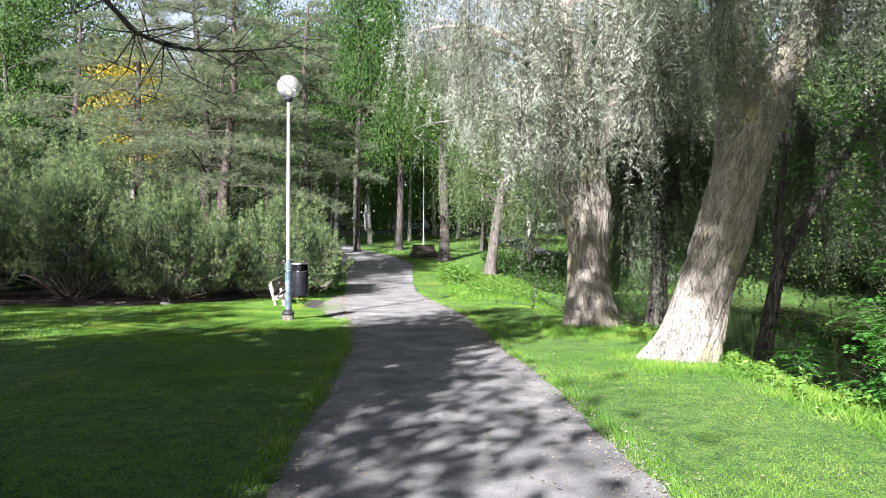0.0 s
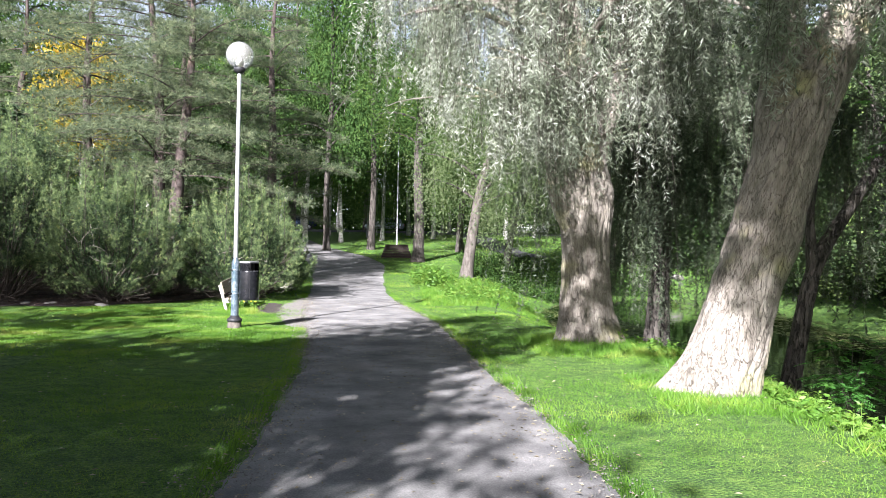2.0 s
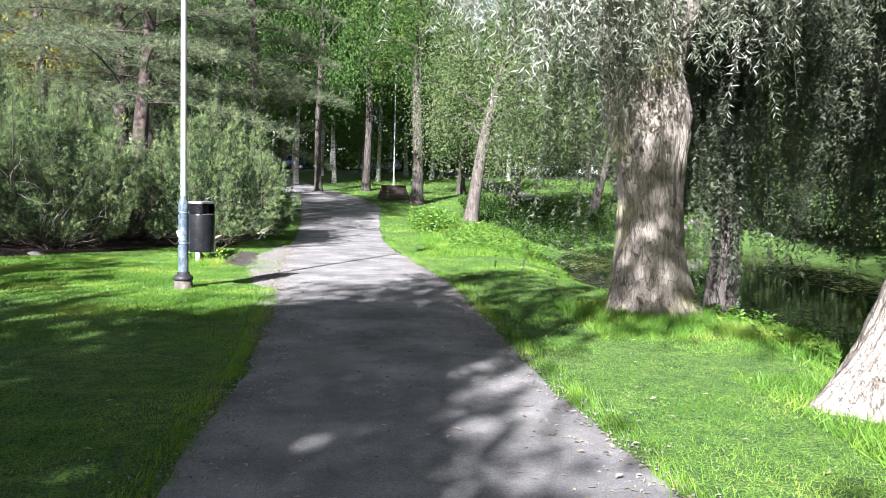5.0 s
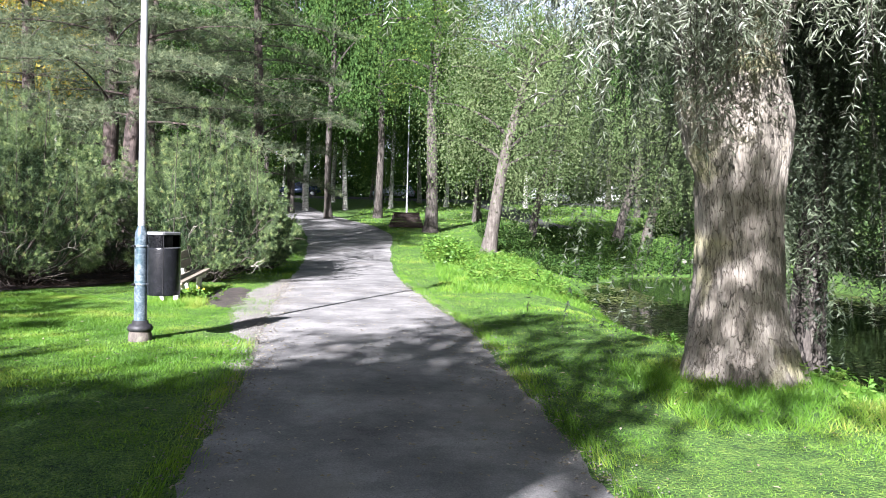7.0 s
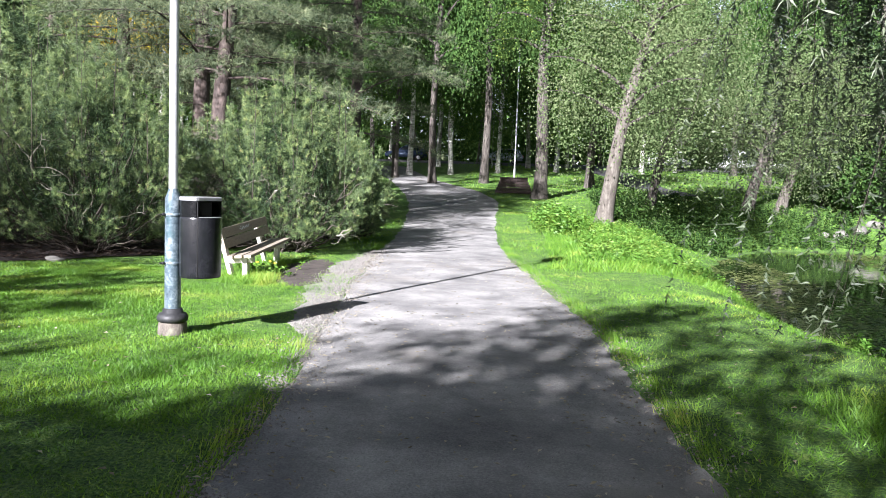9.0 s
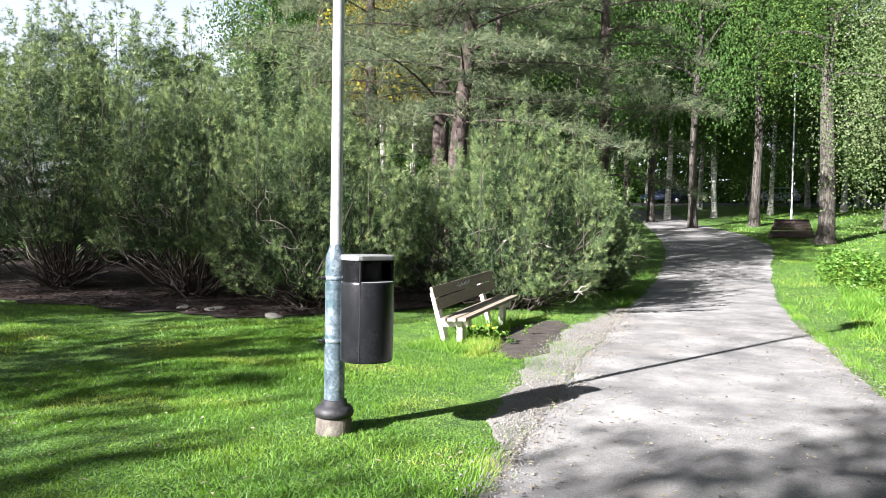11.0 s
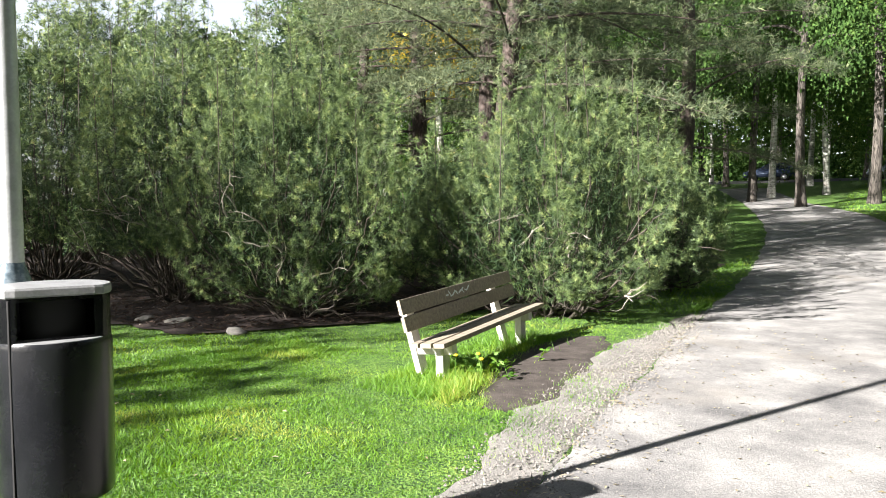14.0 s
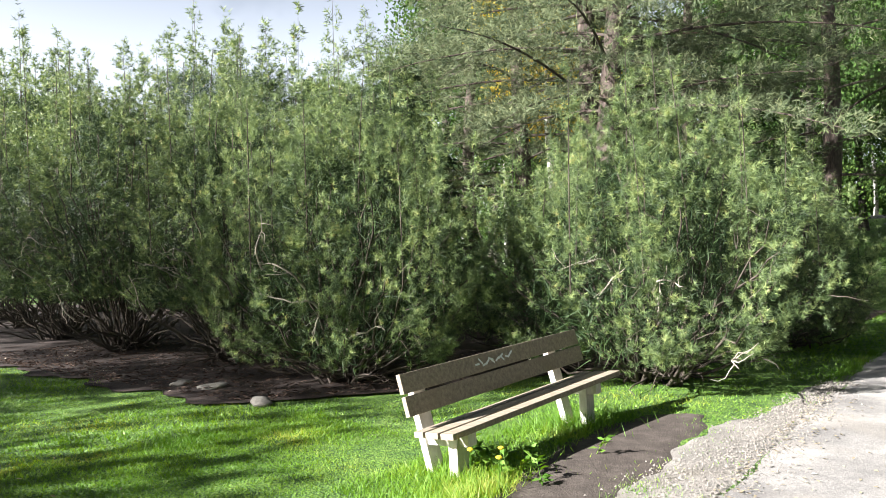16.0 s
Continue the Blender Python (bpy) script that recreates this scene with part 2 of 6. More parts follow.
# leaf colour darkened for shade on far-side foliage and high willow crowns
M_SHADEDLEAF = leafy("shaded_dark_leaf", [(0.0, (0.018, 0.036, 0.013)), (0.6, (0.045, 0.078, 0.024)), (1.0, (0.105, 0.15, 0.042))], 0.18, 0.6, 0.2, 0.8)
M_PAD = leafy("pond_weed", [(0.0, (0.07, 0.10, 0.03)), (0.6, (0.16, 0.20, 0.06)), (1.0, (0.30, 0.33, 0.13))], 0.1, 0.4)
M_FLOWER = plain("yellow_petal", (0.8, 0.6, 0.03), 0.6)
M_GALV = surface("galvanised_steel", [(0.25, (0.42, 0.43, 0.44)), (0.75, (0.62, 0.63, 0.64))], 14, 0.42, 0.05, 90, metal=0.55)
M_SLEEVE = surface("worn_blue_steel", [(0.28, (0.03, 0.046, 0.058)), (0.5, (0.10, 0.135, 0.16)), (0.74, (0.30, 0.345, 0.375))], 7, 0.36, 0.1, 50, metal=0.35, stain=(5.0, (0.03, 0.075, 0.085), 0.54))
M_BLACK = surface("black_rubber", [(0.3, (0.012, 0.012, 0.013)), (0.7, (0.03, 0.03, 0.032))], 20, 0.55, 0.2, 90)
M_BIN = surface("black_plastic", [(0.3, (0.006, 0.0065, 0.008)), (0.7, (0.012, 0.0125, 0.015))], 10, 0.26, 0.04, 120, stain=(3.0, (0.014, 0.0145, 0.017), 0.62), spec=0.4)
M_BINLID = surface("grey_plastic", [(0.3, (0.17, 0.174, 0.178)), (0.7, (0.28, 0.284, 0.288))], 12, 0.45, 0.05, 120)
M_HOLLOW = plain("dark_hollow", (0.006, 0.006, 0.006), 0.9)
M_CONCRETE = surface("weathered_concrete", [(0.25, (0.045, 0.038, 0.032)), (0.75, (0.15, 0.13, 0.108))], 8, 0.9, 0.5, 60, stain=(4.0, (0.20, 0.20, 0.15), 0.6))
M_PALEWOOD = surface("bleached_support", [(0.25, (0.42, 0.40, 0.36)), (0.75, (0.66, 0.64, 0.60))], 7, 0.85, 0.3, 50, stretch=(1, 1, 0.4), stain=(5.0, (0.30, 0.29, 0.25), 0.62))
M_PLANK = surface("grey_plank", [(0.25, (0.13, 0.11, 0.085)), (0.5, (0.23, 0.195, 0.15)), (0.8, (0.36, 0.31, 0.24))], 5, 0.8, 0.5, 40, stretch=(6, 0.5, 6), stain=(2.5, (0.20, 0.165, 0.12), 0.58), dist=0.006)
M_BROWN = surface("brown_board", [(0.25, (0.014, 0.009, 0.008)), (0.75, (0.045, 0.026, 0.02))], 6, 0.75, 0.3, 40)
M_GLOBE = plain("opal_acrylic", (0.62, 0.62, 0.58), 0.12, 0.0, Transmission_Weight=0.7, IOR=1.2)
M_PAINTMARK = plain("pale_scrawl", (0.62, 0.66, 0.66), 0.7)
M_CARSILVER = plain("silver_car_paint", (0.55, 0.60, 0.68), 0.25, 0.5)
M_CARWHITE = plain("white_car_paint", (0.8, 0.8, 0.8), 0.3)
M_CARDARK = plain("dark_car_paint", (0.05, 0.07, 0.12), 0.25, 0.3)
M_GLASS = plain("tinted_glass", (0.02, 0.025, 0.03), 0.08)
M_TYRE = plain("tyre_rubber", (0.02, 0.02, 0.02), 0.85)
M_RIM = plain("alloy_rim", (0.5, 0.5, 0.52), 0.35, 0.8)
M_LAMPRED = plain("red_lamp_lens", (0.45, 0.02, 0.02), 0.3)
M_LAMPCLEAR = plain("clear_lamp_lens", (0.8, 0.8, 0.8), 0.15)
M_ROCK = surface("grey_rock", [(0.25, (0.07, 0.068, 0.06)), (0.75, (0.20, 0.19, 0.17))], 3, 0.9, 0.7, 30, stain=(2.0, (0.14, 0.16, 0.08), 0.58))

M_WATER = bpy.data.materials.new("pond_water")
_nt, _b = nodes_of(M_WATER)
_b.inputs["Base Color"].default_value = (0.012, 0.016, 0.008, 1)
_b.inputs["Roughness"].default_value, _b.inputs["IOR"].default_value = 0.03, 1.33
_tc, _n, _bp = _nt.nodes.new("ShaderNodeTexCoord"), _nt.nodes.new("ShaderNodeTexNoise"), _nt.nodes.new("ShaderNodeBump")
_n.inputs["Scale"].default_value, _n.inputs["Detail"].default_value = 2.2, 3
_nt.links.new(_tc.outputs["Object"], _n.inputs["Vector"])
_nt.links.new(_n.outputs["Fac"], _bp.inputs["Height"])
_bp.inputs["Strength"].default_value, _bp.inputs["Distance"].default_value = 0.10, 0.05
_nt.links.new(_bp.outputs["Normal"], _b.inputs["Normal"])

# ---- mesh helpers ----
rng = np.random.default_rng(7)


def mesh_np(name, V, F, material, smooth=True):
    """A mesh from vertices and faces of one size (an array of n x 3 or n x 4), or a list of such arrays."""
    blocks = F if isinstance(F, list) else [F]
    blocks = [np.asarray(f, dtype=np.int32) for f in blocks if len(f)]
    me = bpy.data.meshes.new(name)
    V = np.asarray(V, dtype=np.float32)
    me.vertices.add(len(V))
    me.vertices.foreach_set("co", V.ravel())
    flat = np.concatenate([f.ravel() for f in blocks])
    sizes = np.concatenate([np.full(len(f), f.shape[1], dtype=np.int32) for f in blocks])
    me.loops.add(len(flat))
    me.loops.foreach_set("vertex_index", flat)
    me.polygons.add(len(sizes))
    me.polygons.foreach_set("loop_start", np.concatenate([[0], np.cumsum(sizes)[:-1]]).astype(np.int32))
    me.polygons.foreach_set("use_smooth", np.full(len(sizes), smooth, dtype=bool))
    me.materials.append(material)
    me.update(calc_edges=True)
    return me


class Buf:
    """Collects vertices and faces for one mesh."""

    def __init__(self):
        self.v, self.f, self.n = [], [], 0

    def add(self, V, F):
        if len(V) == 0:
            return
        self.v.append(np.asarray(V, dtype=np.float32))
        self.f.append(np.asarray(F, dtype=np.int32) + self.n)
        self.n += len(V)

    def mesh(self, name, material, smooth=True):
        by = {}
        for f in self.f:
            by.setdefault(f.shape[1], []).append(f)
        return mesh_np(name, np.concatenate(self.v), [np.concatenate(x) for x in by.values()], material, smooth)


def unit(a):
    return a / np.maximum(np.linalg.norm(a, axis=-1, keepdims=True), 1e-9)


def tube(points, radii, sides=8, rough=0.0, seed=0, ridges=0.0):
    """A tapered round stem along points; rough gives an uneven outline, lobes ribs that run along it."""
    P, R = np.asarray(points, float), np.asarray(radii, float)
    T = unit(np.gradient(P, axis=0))
    ref = np.array([0.0, 1.0, 0.02]) if abs(T[0, 1]) < 0.9 else np.array([1.0, 0.0, 0.0])
    A = unit(np.cross(T, ref))
    B = np.cross(T, A)
    ang = np.linspace(0, 2 * np.pi, sides, endpoint=False)
    k = np.ones((len(P), sides))
    if rough:
        r2 = np.random.default_rng(seed)
        ph = r2.uniform(0, 6.28, 8)
        s = np.linspace(0, 1, len(P))[:, None]
        for i, m in enumerate((2, 3, 5, 7)):
            k += rough * 0.5 * np.sin(m * ang[None] + ph[i] + s * (4 + 3 * i)) / (1 + 0.3 * i)
        k += rough * 0.25 * r2.standard_normal(k.shape)
    if ridges:
        # furrows that wander and fork as they climb
        zz = P[:, 2][:, None]
        w = 17 * ang[None] + 1.8 * np.sin(2.1 * zz + 2 * np.sin(3 * ang[None])) + 1.2 * np.sin(5.3 * zz + 4 * ang[None])
        k -= ridges * (1 - np.abs(np.sin(w / 2))) ** 2 * (1 + 0.5 * np.sin(3.7 * zz + 5 * ang[None]))
        k += 0.03 * np.sin(1.9 * zz + 2 * ang[None] + seed) + 0.025 * np.sin(4.1 * zz + 3 * ang[None])
    V = P[:, None] + (R[:, None] * k)[..., None] * (np.cos(ang)[None, :, None] * A[:, None] + np.sin(ang)[None, :, None] * B[:, None])
    i, j = np.meshgrid(np.arange(len(P) - 1), np.arange(sides), indexing="ij")
    j2 = (j + 1) % sides
    F = np.stack([i * sides + j, i * sides + j2, (i + 1) * sides + j2, (i + 1) * sides + j], -1).reshape(-1, 4)
    return V.reshape(-1, 3), F


def cells(u, v, nu, seed):
    """Smooth random heights, periodic in u (0 to 1), nu cells round."""
    g = np.random.default_rng(seed).random((nu, 400))
    a, b = (u % 1.0) * nu, v % 399
    i, j = np.floor(a).astype(int), np.floor(b).astype(int)
    p, q = a - i, b - j
    p, q = p * p * (3 - 2 * p), q * q * (3 - 2 * q)
    i0, i1, j1 = i % nu, (i + 1) % nu, (j + 1) % 400
    return (g[i0, j] * (1 - p) + g[i1, j] * p) * (1 - q) + (g[i0, j1] * (1 - p) + g[i1, j1] * p) * q


def barked(points, radii, seed, sides=210, step=0.022, twist=0.10, deep=0.030, lumps=()):
    """A stout trunk whose bark is modelled: forking furrows, loose plates, root flare, swellings (height, turn, size, depth)."""
    P0, R0 = np.asarray(points, float), np.asarray(radii, float)
    d = np.concatenate([[0], np.cumsum(np.linalg.norm(np.diff(P0, axis=0), axis=1))])
    s = np.concatenate([np.arange(0, min(d[-1], 4.6), step), np.arange(min(d[-1], 4.6), d[-1], 0.08)])
    P = np.stack([np.interp(s, d, P0[:, i]) for i in range(3)], 1)
    R = np.interp(s, d, R0)
    for _ in range(150):
        P[1:-1] = (P[:-2] + 2 * P[1:-1] + P[2:]) / 4
        R[1:-1] = (R[:-2] + 2 * R[1:-1] + R[2:]) / 4
    T = unit(np.gradient(P, axis=0))
    A = unit(np.cross(T, np.array([0.0, 1.0, 0.02])))
    B = np.cross(T, A)
    u = np.linspace(0, 1, sides, endpoint=False)[None]
    z = s[:, None]
    uw = u + twist * z * 0.5 + 0.02 * (cells(u, z * 1.3, 7, seed) - 0.5) + 0.012 * (cells(u, z * 4, 15, seed + 1) - 0.5)
    big = np.abs(cells(uw, z * 1.9 + 3, 46, seed + 2) - 0.5) * 2
    mid = np.abs(cells(uw * 1.0, z * 4.2 + 9, 92, seed + 3) - 0.5) * 2
    plate = cells(uw, z * 9, 70, seed + 4)
    rel = -deep * np.exp(-(big / 0.22) ** 2) - 0.4 * deep * np.exp(-(mid / 0.25) ** 2) + 0.35 * deep * (plate - 0.5)
    rel = rel + 0.06 * (cells(u, z * 1.1, 5, seed + 5) - 0.5) + 0.05 * np.exp(-np.maximum(z - 0.3, 0) / 0.3) * np.cos(2 * np.pi * (5 * u) + seed)
    for h, turn, size, depth in lumps:
        du = (u - turn + 0.5) % 1.0 - 0.5
        rel = rel + depth * np.exp(-((du * 2.8) ** 2 + (z - h) ** 2) / size ** 2)
    rr = R[:, None] + rel * np.minimum(1, R[:, None] / 0.3)
    ang = 2 * np.pi * u
    V = P[:, None] + rr[..., None] * (np.cos(ang)[..., None] * A[:, None] + np.sin(ang)[..., None] * B[:, None])
    i, j = np.meshgrid(np.arange(len(P) - 1), np.arange(sides), indexing="ij")
    j2 = (j + 1) % sides
    F = np.stack([i * sides + j, i * sides + j2, (i + 1) * sides + j2, (i + 1) * sides + j], -1).reshape(-1, 4)
    return V.reshape(-1, 3), F


def bezier(p0, p1, p2, n):
    t = np.linspace(0, 1, n)[:, None]
    return (1 - t) ** 2 * np.asarray(p0, float) + 2 * t * (1 - t) * np.asarray(p1, float) + t ** 2 * np.asarray(p2, float)


def leaves(P, D, length, width, up=None, r=None, fold=0.25):
    """Kite-shaped leaves at P along D."""
    r = r or rng
    n = len(P)
    D = unit(D)
    N = unit(r.standard_normal((n, 3)) * 0.8 + (np.array([0, 0, 1.0]) if up is None else up))
    S = unit(np.cross(D, N))
    N = np.cross(S, D)
    L = (np.asarray(length) * r.uniform(0.7, 1.2, n))[:, None]
    W = (np.asarray(width) * r.uniform(0.75, 1.2, n))[:, None]
    mid = P + D * L * 0.45
    V = np.stack([P, mid + S * W / 2 + N * W * fold, P + D * L - N * L * 0.08, mid - S * W / 2 + N * W * fold], 1)
    return V.reshape(-1, 3), np.arange(4 * n, dtype=np.int32).reshape(n, 4)


def needles(P, D, length, width, r=None):
    """Thin triangles at P along D."""
    r = r or rng
    n = len(P)
    D = unit(D)
    S = unit(np.cross(D, r.standard_normal((n, 3))))
    L = (length * r.uniform(0.7, 1.15, n))[:, None]
    V = np.stack([P + S * width / 2, P - S * width / 2, P + D * L], 1)
    return V.reshape(-1, 3), np.arange(3 * n, dtype=np.int32).reshape(n, 3)


def brushes(P, D, L, per, nlen, nwid, r=None, spread=1.0):
    """Shoots like bottle brushes: per needles round each shoot from P along D, length L."""
    r = r or rng
    n = len(P)
    D = unit(D)
    t = r.uniform(0.05, 1.0, (n, per))
    A = unit(np.cross(D, r.standard_normal((n, 3))))
    B = np.cross(D, A)
    a = r.uniform(0, 6.283, (n, per))
    Q = P[:, None] + D[:, None] * (L[:, None] * t)[..., None]
    out = np.cos(a)[..., None] * A[:, None] + np.sin(a)[..., None] * B[:, None]
    dirs = out * spread + D[:, None] * (0.4 + 0.8 * t)[..., None]
    return needles(Q.reshape(-1, 3), dirs.reshape(-1, 3), nlen, nwid, r)


def mesh_ob(name, me, parent=None, label="", m=None, kind=""):
    ob = new(name, me)
    if parent is not None:
        ob.parent = parent
    if m is not None:
        ob.matrix_basis = m
    return tagged(ob, label=label, kind=kind)


def part(name, bm, material, parent, label="", smooth=False):
    """Links a bmesh as one mesh object under a thing or a part."""
    me = bpy.data.meshes.new(name)
    bm.to_mesh(me)
    bm.free()
    me.materials.append(material)
    if smooth:
        me.polygons.foreach_set("use_smooth", np.ones(len(me.polygons), dtype=bool))
    return mesh_ob(name, me, parent, label)


def thing(name, m, label, category, group=""):
    ob = new(name)
    ob.empty_display_size = 0.2
    ob.matrix_basis = m
    return tagged(ob, label, category, group)


def box(sx, sy, sz, m=None, bevel=0.008, segs=2):
    """A block with eased edges, centred, moved by m."""
    bm = bmesh.new()
    bmesh.ops.create_cube(bm, size=1)
    bmesh.ops.scale(bm, vec=(sx, sy, sz), verts=bm.verts)
    if bevel:
        bmesh.ops.bevel(bm, geom=bm.edges[:], offset=bevel, segments=segs, affect="EDGES", profile=0.6)
    if m is not None:
        bmesh.ops.transform(bm, matrix=m, verts=bm.verts)
    return bm


def lathe(profile, sides=32, m=None):
    """A turned shape from (radius, height) pairs."""
    bm = bmesh.new()
    rings = []
    for rad, z in profile:
        if rad < 1e-5:
            rings.append([bm.verts.new((0, 0, z))])
        else:
            rings.append([bm.verts.new((rad * math.cos(2 * math.pi * i / sides), rad * math.sin(2 * math.pi * i / sides), z)) for i in range(sides)])
    for a, b in zip(rings, rings[1:]):
        for i in range(sides):
            j = (i + 1) % sides
            if len(a) == 1 and len(b) > 1:
                bm.faces.new((a[0], b[j], b[i]))
            elif len(b) == 1 and len(a) > 1:
                bm.faces.new((a[i], a[j], b[0]))
            elif len(a) > 1:
                bm.faces.new((a[i], a[j], b[j], b[i]))
    bmesh.ops.recalc_face_normals(bm, faces=bm.faces)
    if m is not None:
        bmesh.ops.transform(bm, matrix=m, verts=bm.verts)
    return bm


# ---- the lie of the land ----
POND = np.array([(6.4, -12), (6.4, 13), (6.0, 17), (5.2, 20), (4.4, 23), (4.6, 29), (5.1, 35), (6.4, 41), (9.3, 47.2), (14.5, 49.8), (17.6, 49.5), (18.6, 44), (17.6, 37), (16.2, 30), (15.2, 22), (14.6, 12), (14, -12)], float)
WATER_Z = -0.95
EDGE_Y = np.array([-30, -6, 5, 10, 12.7, 16, 17.5, 20, 23.5, 28, 33, 42, 47, 52, 60, 75], float)
EDGE_L = np.array([-1.0, -1.0, -1.2, -1.4, -1.58, -2.0, -2.25, -2.7, -3.15, -3.75, -4.25, -5.5, -6.4, -7.7, -9.9, -15.0])
EDGE_R = np.array([1.9, 1.7, 1.5, 1.28, 0.95, 0.78, 0.73, 0.45, -0.15, -0.75, -1.2, -1.65, -1.7, -3.0, -6.6, -11.5])


def pond_distance(x, y):
    """Distance to the pond's edge: negative within."""
    x, y = np.atleast_1d(x).astype(float), np.atleast_1d(y).astype(float)
    best, inside = np.full(x.shape, 1e9), np.zeros(x.shape, bool)
    for a, b in zip(POND, np.roll(POND, -1, axis=0)):
        e = b - a
        t = np.clip(((x - a[0]) * e[0] + (y - a[1]) * e[1]) / (e @ e), 0, 1)
        best = np.minimum(best, np.hypot(x - a[0] - t * e[0], y - a[1] - t * e[1]))
        cross = ((a[1] > y) != (b[1] > y)) & (x < (b[0] - a[0]) * (y - a[1]) / (b[1] - a[1] + 1e-12) + a[0])
        inside ^= cross
    return np.where(inside, -best, best)


def smooth(a, b, v):
    t = np.clip((v - a) / (b - a), 0, 1)
    return t * t * (3 - 2 * t)


def height(x, y):
    x, y = np.atleast_1d(x).astype(float), np.atleast_1d(y).astype(float)
    base = np.interp(y, [-50, 30, 36, 45, 52, 60, 75, 90, 130, 400, 2000], [0, 0, 0.12, 0.62, 1.25, 1.85, 3.1, 4.1, 5.2, 6, 6])
    d = pond_distance(x, y) + 0.25 * np.sin(x * 1.7 + y * 0.9) * np.cos(y * 1.3)
    w = 2.7 + 4.0 * smooth(36, 44, y)
    s = smooth(-0.9, 1.0, d / w * 1.0)
    z = -1.7 + (base + 1.7) * s
    near_path = smooth(0, 1.2, np.maximum(np.interp(y, EDGE_Y, EDGE_L) - x, x - np.interp(y, EDGE_Y, EDGE_R)))
    z = z + 0.03 * near_path * (np.sin(x * 0.9 + 1) * np.sin(y * 0.7) + 0.5 * np.sin(x * 2.3) * np.sin(y * 1.9 + 2))
    return z


def hz(x, y):
    return float(height(x, y)[0])


def sheet(name, xs, ys, keep, lift, material, label, kind="structure"):
    X, Y = np.meshgrid(xs, ys, indexing="ij")
    V = np.stack([X, Y, height(X.ravel(), Y.ravel()).reshape(X.shape) + lift], -1).reshape(-1, 3)
    i, j = np.meshgrid(np.arange(len(xs) - 1), np.arange(len(ys) - 1), indexing="ij")
    n = len(ys)
    F = np.stack([i * n + j, (i + 1) * n + j, (i + 1) * n + j + 1, i * n + j + 1], -1).reshape(-1, 4)
    ob = mesh_ob(name, mesh_np(name, V, F, material))
    return tagged(ob, label, name, kind=kind)


def grade(a, b, fine_a, fine_b, step, grow=1.22):
    out, s, v = [], step, fine_b
    while v < b:
        s *= grow
        v += s
        out.append(v)
    low, s, v = [], step, fine_a
    while v > a:
        s *= grow
        v -= s
        low.append(v)
    return np.array(low[::-1] + list(np.arange(fine_a, fine_b + 1e-6, step)) + out)


sheet("ground", grade(-900, 900, -16, 20, 0.3), grade(-900, 1500, -4, 62, 0.3), None, 0.0, M_SOIL, "uneven green park lawn sloping to a pond")


def ribbon(name, ys, left, right, n, lift, material, label):
    """A strip of ground between two edges, following the land, with a worn outline."""
    u = np.linspace(0, 1, n)
    X = left[:, None] * (1 - u) + right[:, None] * u
    Y = np.repeat(ys[:, None], n, 1)
    crown = 0.02 * (1 - (2 * u - 1) ** 6)
    V = np.stack([X, Y, height(X.ravel(), Y.ravel()).reshape(X.shape) + lift * (crown / 0.02)[None] - 0.012 * (crown[None] < 0.004)], -1).reshape(-1, 3)
    i, j = np.meshgrid(np.arange(len(ys) - 1), np.arange(n - 1), indexing="ij")
    F = np.stack([i * n + j, i * n + j + 1, (i + 1) * n + j + 1, (i + 1) * n + j], -1).reshape(-1, 4)
    return tagged(mesh_ob(name, mesh_np(name, V, F, material)), label, name, kind="structure")


py = np.arange(-28, 74, 0.12)
wob = 0.03 * np.sin(py * 1.7) + 0.02 * np.sin(py * 4.7 + 1) + 0.012 * np.random.default_rng(3).standard_normal(len(py))
wob2 = 0.03 * np.sin(py * 1.3 + 2) + 0.02 * np.sin(py * 5.3) + 0.012 * np.random.default_rng(4).standard_normal(len(py))


FINE_Y = np.arange(-30, 75.01, 0.25)
SOFTEN = np.exp(-0.5 * (np.arange(-12, 13) / 5.0) ** 2)
FINE_L, FINE_R = (np.convolve(np.pad(np.interp(FINE_Y, EDGE_Y, e), 12, "edge"), SOFTEN / SOFTEN.sum(), "valid") for e in (EDGE_L, EDGE_R))


def path_l(y):
    return np.interp(y, FINE_Y, FINE_L)


def path_r(y):
    return np.interp(y, FINE_Y, FINE_R)


ribbon("path", py, path_l(py) + wob, path_r(py) + wob2, 24, 0.022, M_PATH, "worn grey gravelly asphalt footpath with dusty edges")
# trodden bay in front of the bench, earth darkened for the bench's shadow
by = np.arange(20.9, 24.5, 0.06)


def hollow_l(y):
    return np.interp(y, [20.9, 21.3, 21.8, 22.6, 23.8, 24.3, 24.5], [-3.55, -3.86, -4.1, -4.34, -4.5, -4.4, -4.15])


def hollow_r(y):
    return np.interp(y, [20.9, 21.4, 22.0, 23.0, 24.0, 24.5], [-3.5, -3.36, -3.44, -3.66, -3.9, -4.1])


ribbon("worn_earth", by, hollow_l(by) - 0.1 + 0.04 * np.sin(by * 9), hollow_r(by) + 0.12 + 0.05 * np.sin(by * 5 + 1) + 0.02 * np.sin(by * 17), 14, 0.012, M_DIRT, "bare trodden earth before the bench, darkened for its shadow")
vy = np.arange(16.5, 27.6, 0.05)
verge = 0.06 + 0.55 * np.sin(np.clip((vy - 16.5) / 11.0, 0, 1) * np.pi) ** 1.3
ribbon("dusty_verge", vy, path_l(vy) - verge + 0.07 * np.sin(vy * 2.3) + 0.04 * np.sin(vy * 6.1 + 1) + 0.02 * np.sin(vy * 15 + 2), path_l(vy) + 0.12, 12, 0.008, M_DUST, "dusty trodden verge between path and bench")
# far road that climbs to the parking place
ry = np.arange(54, 84, 0.4)


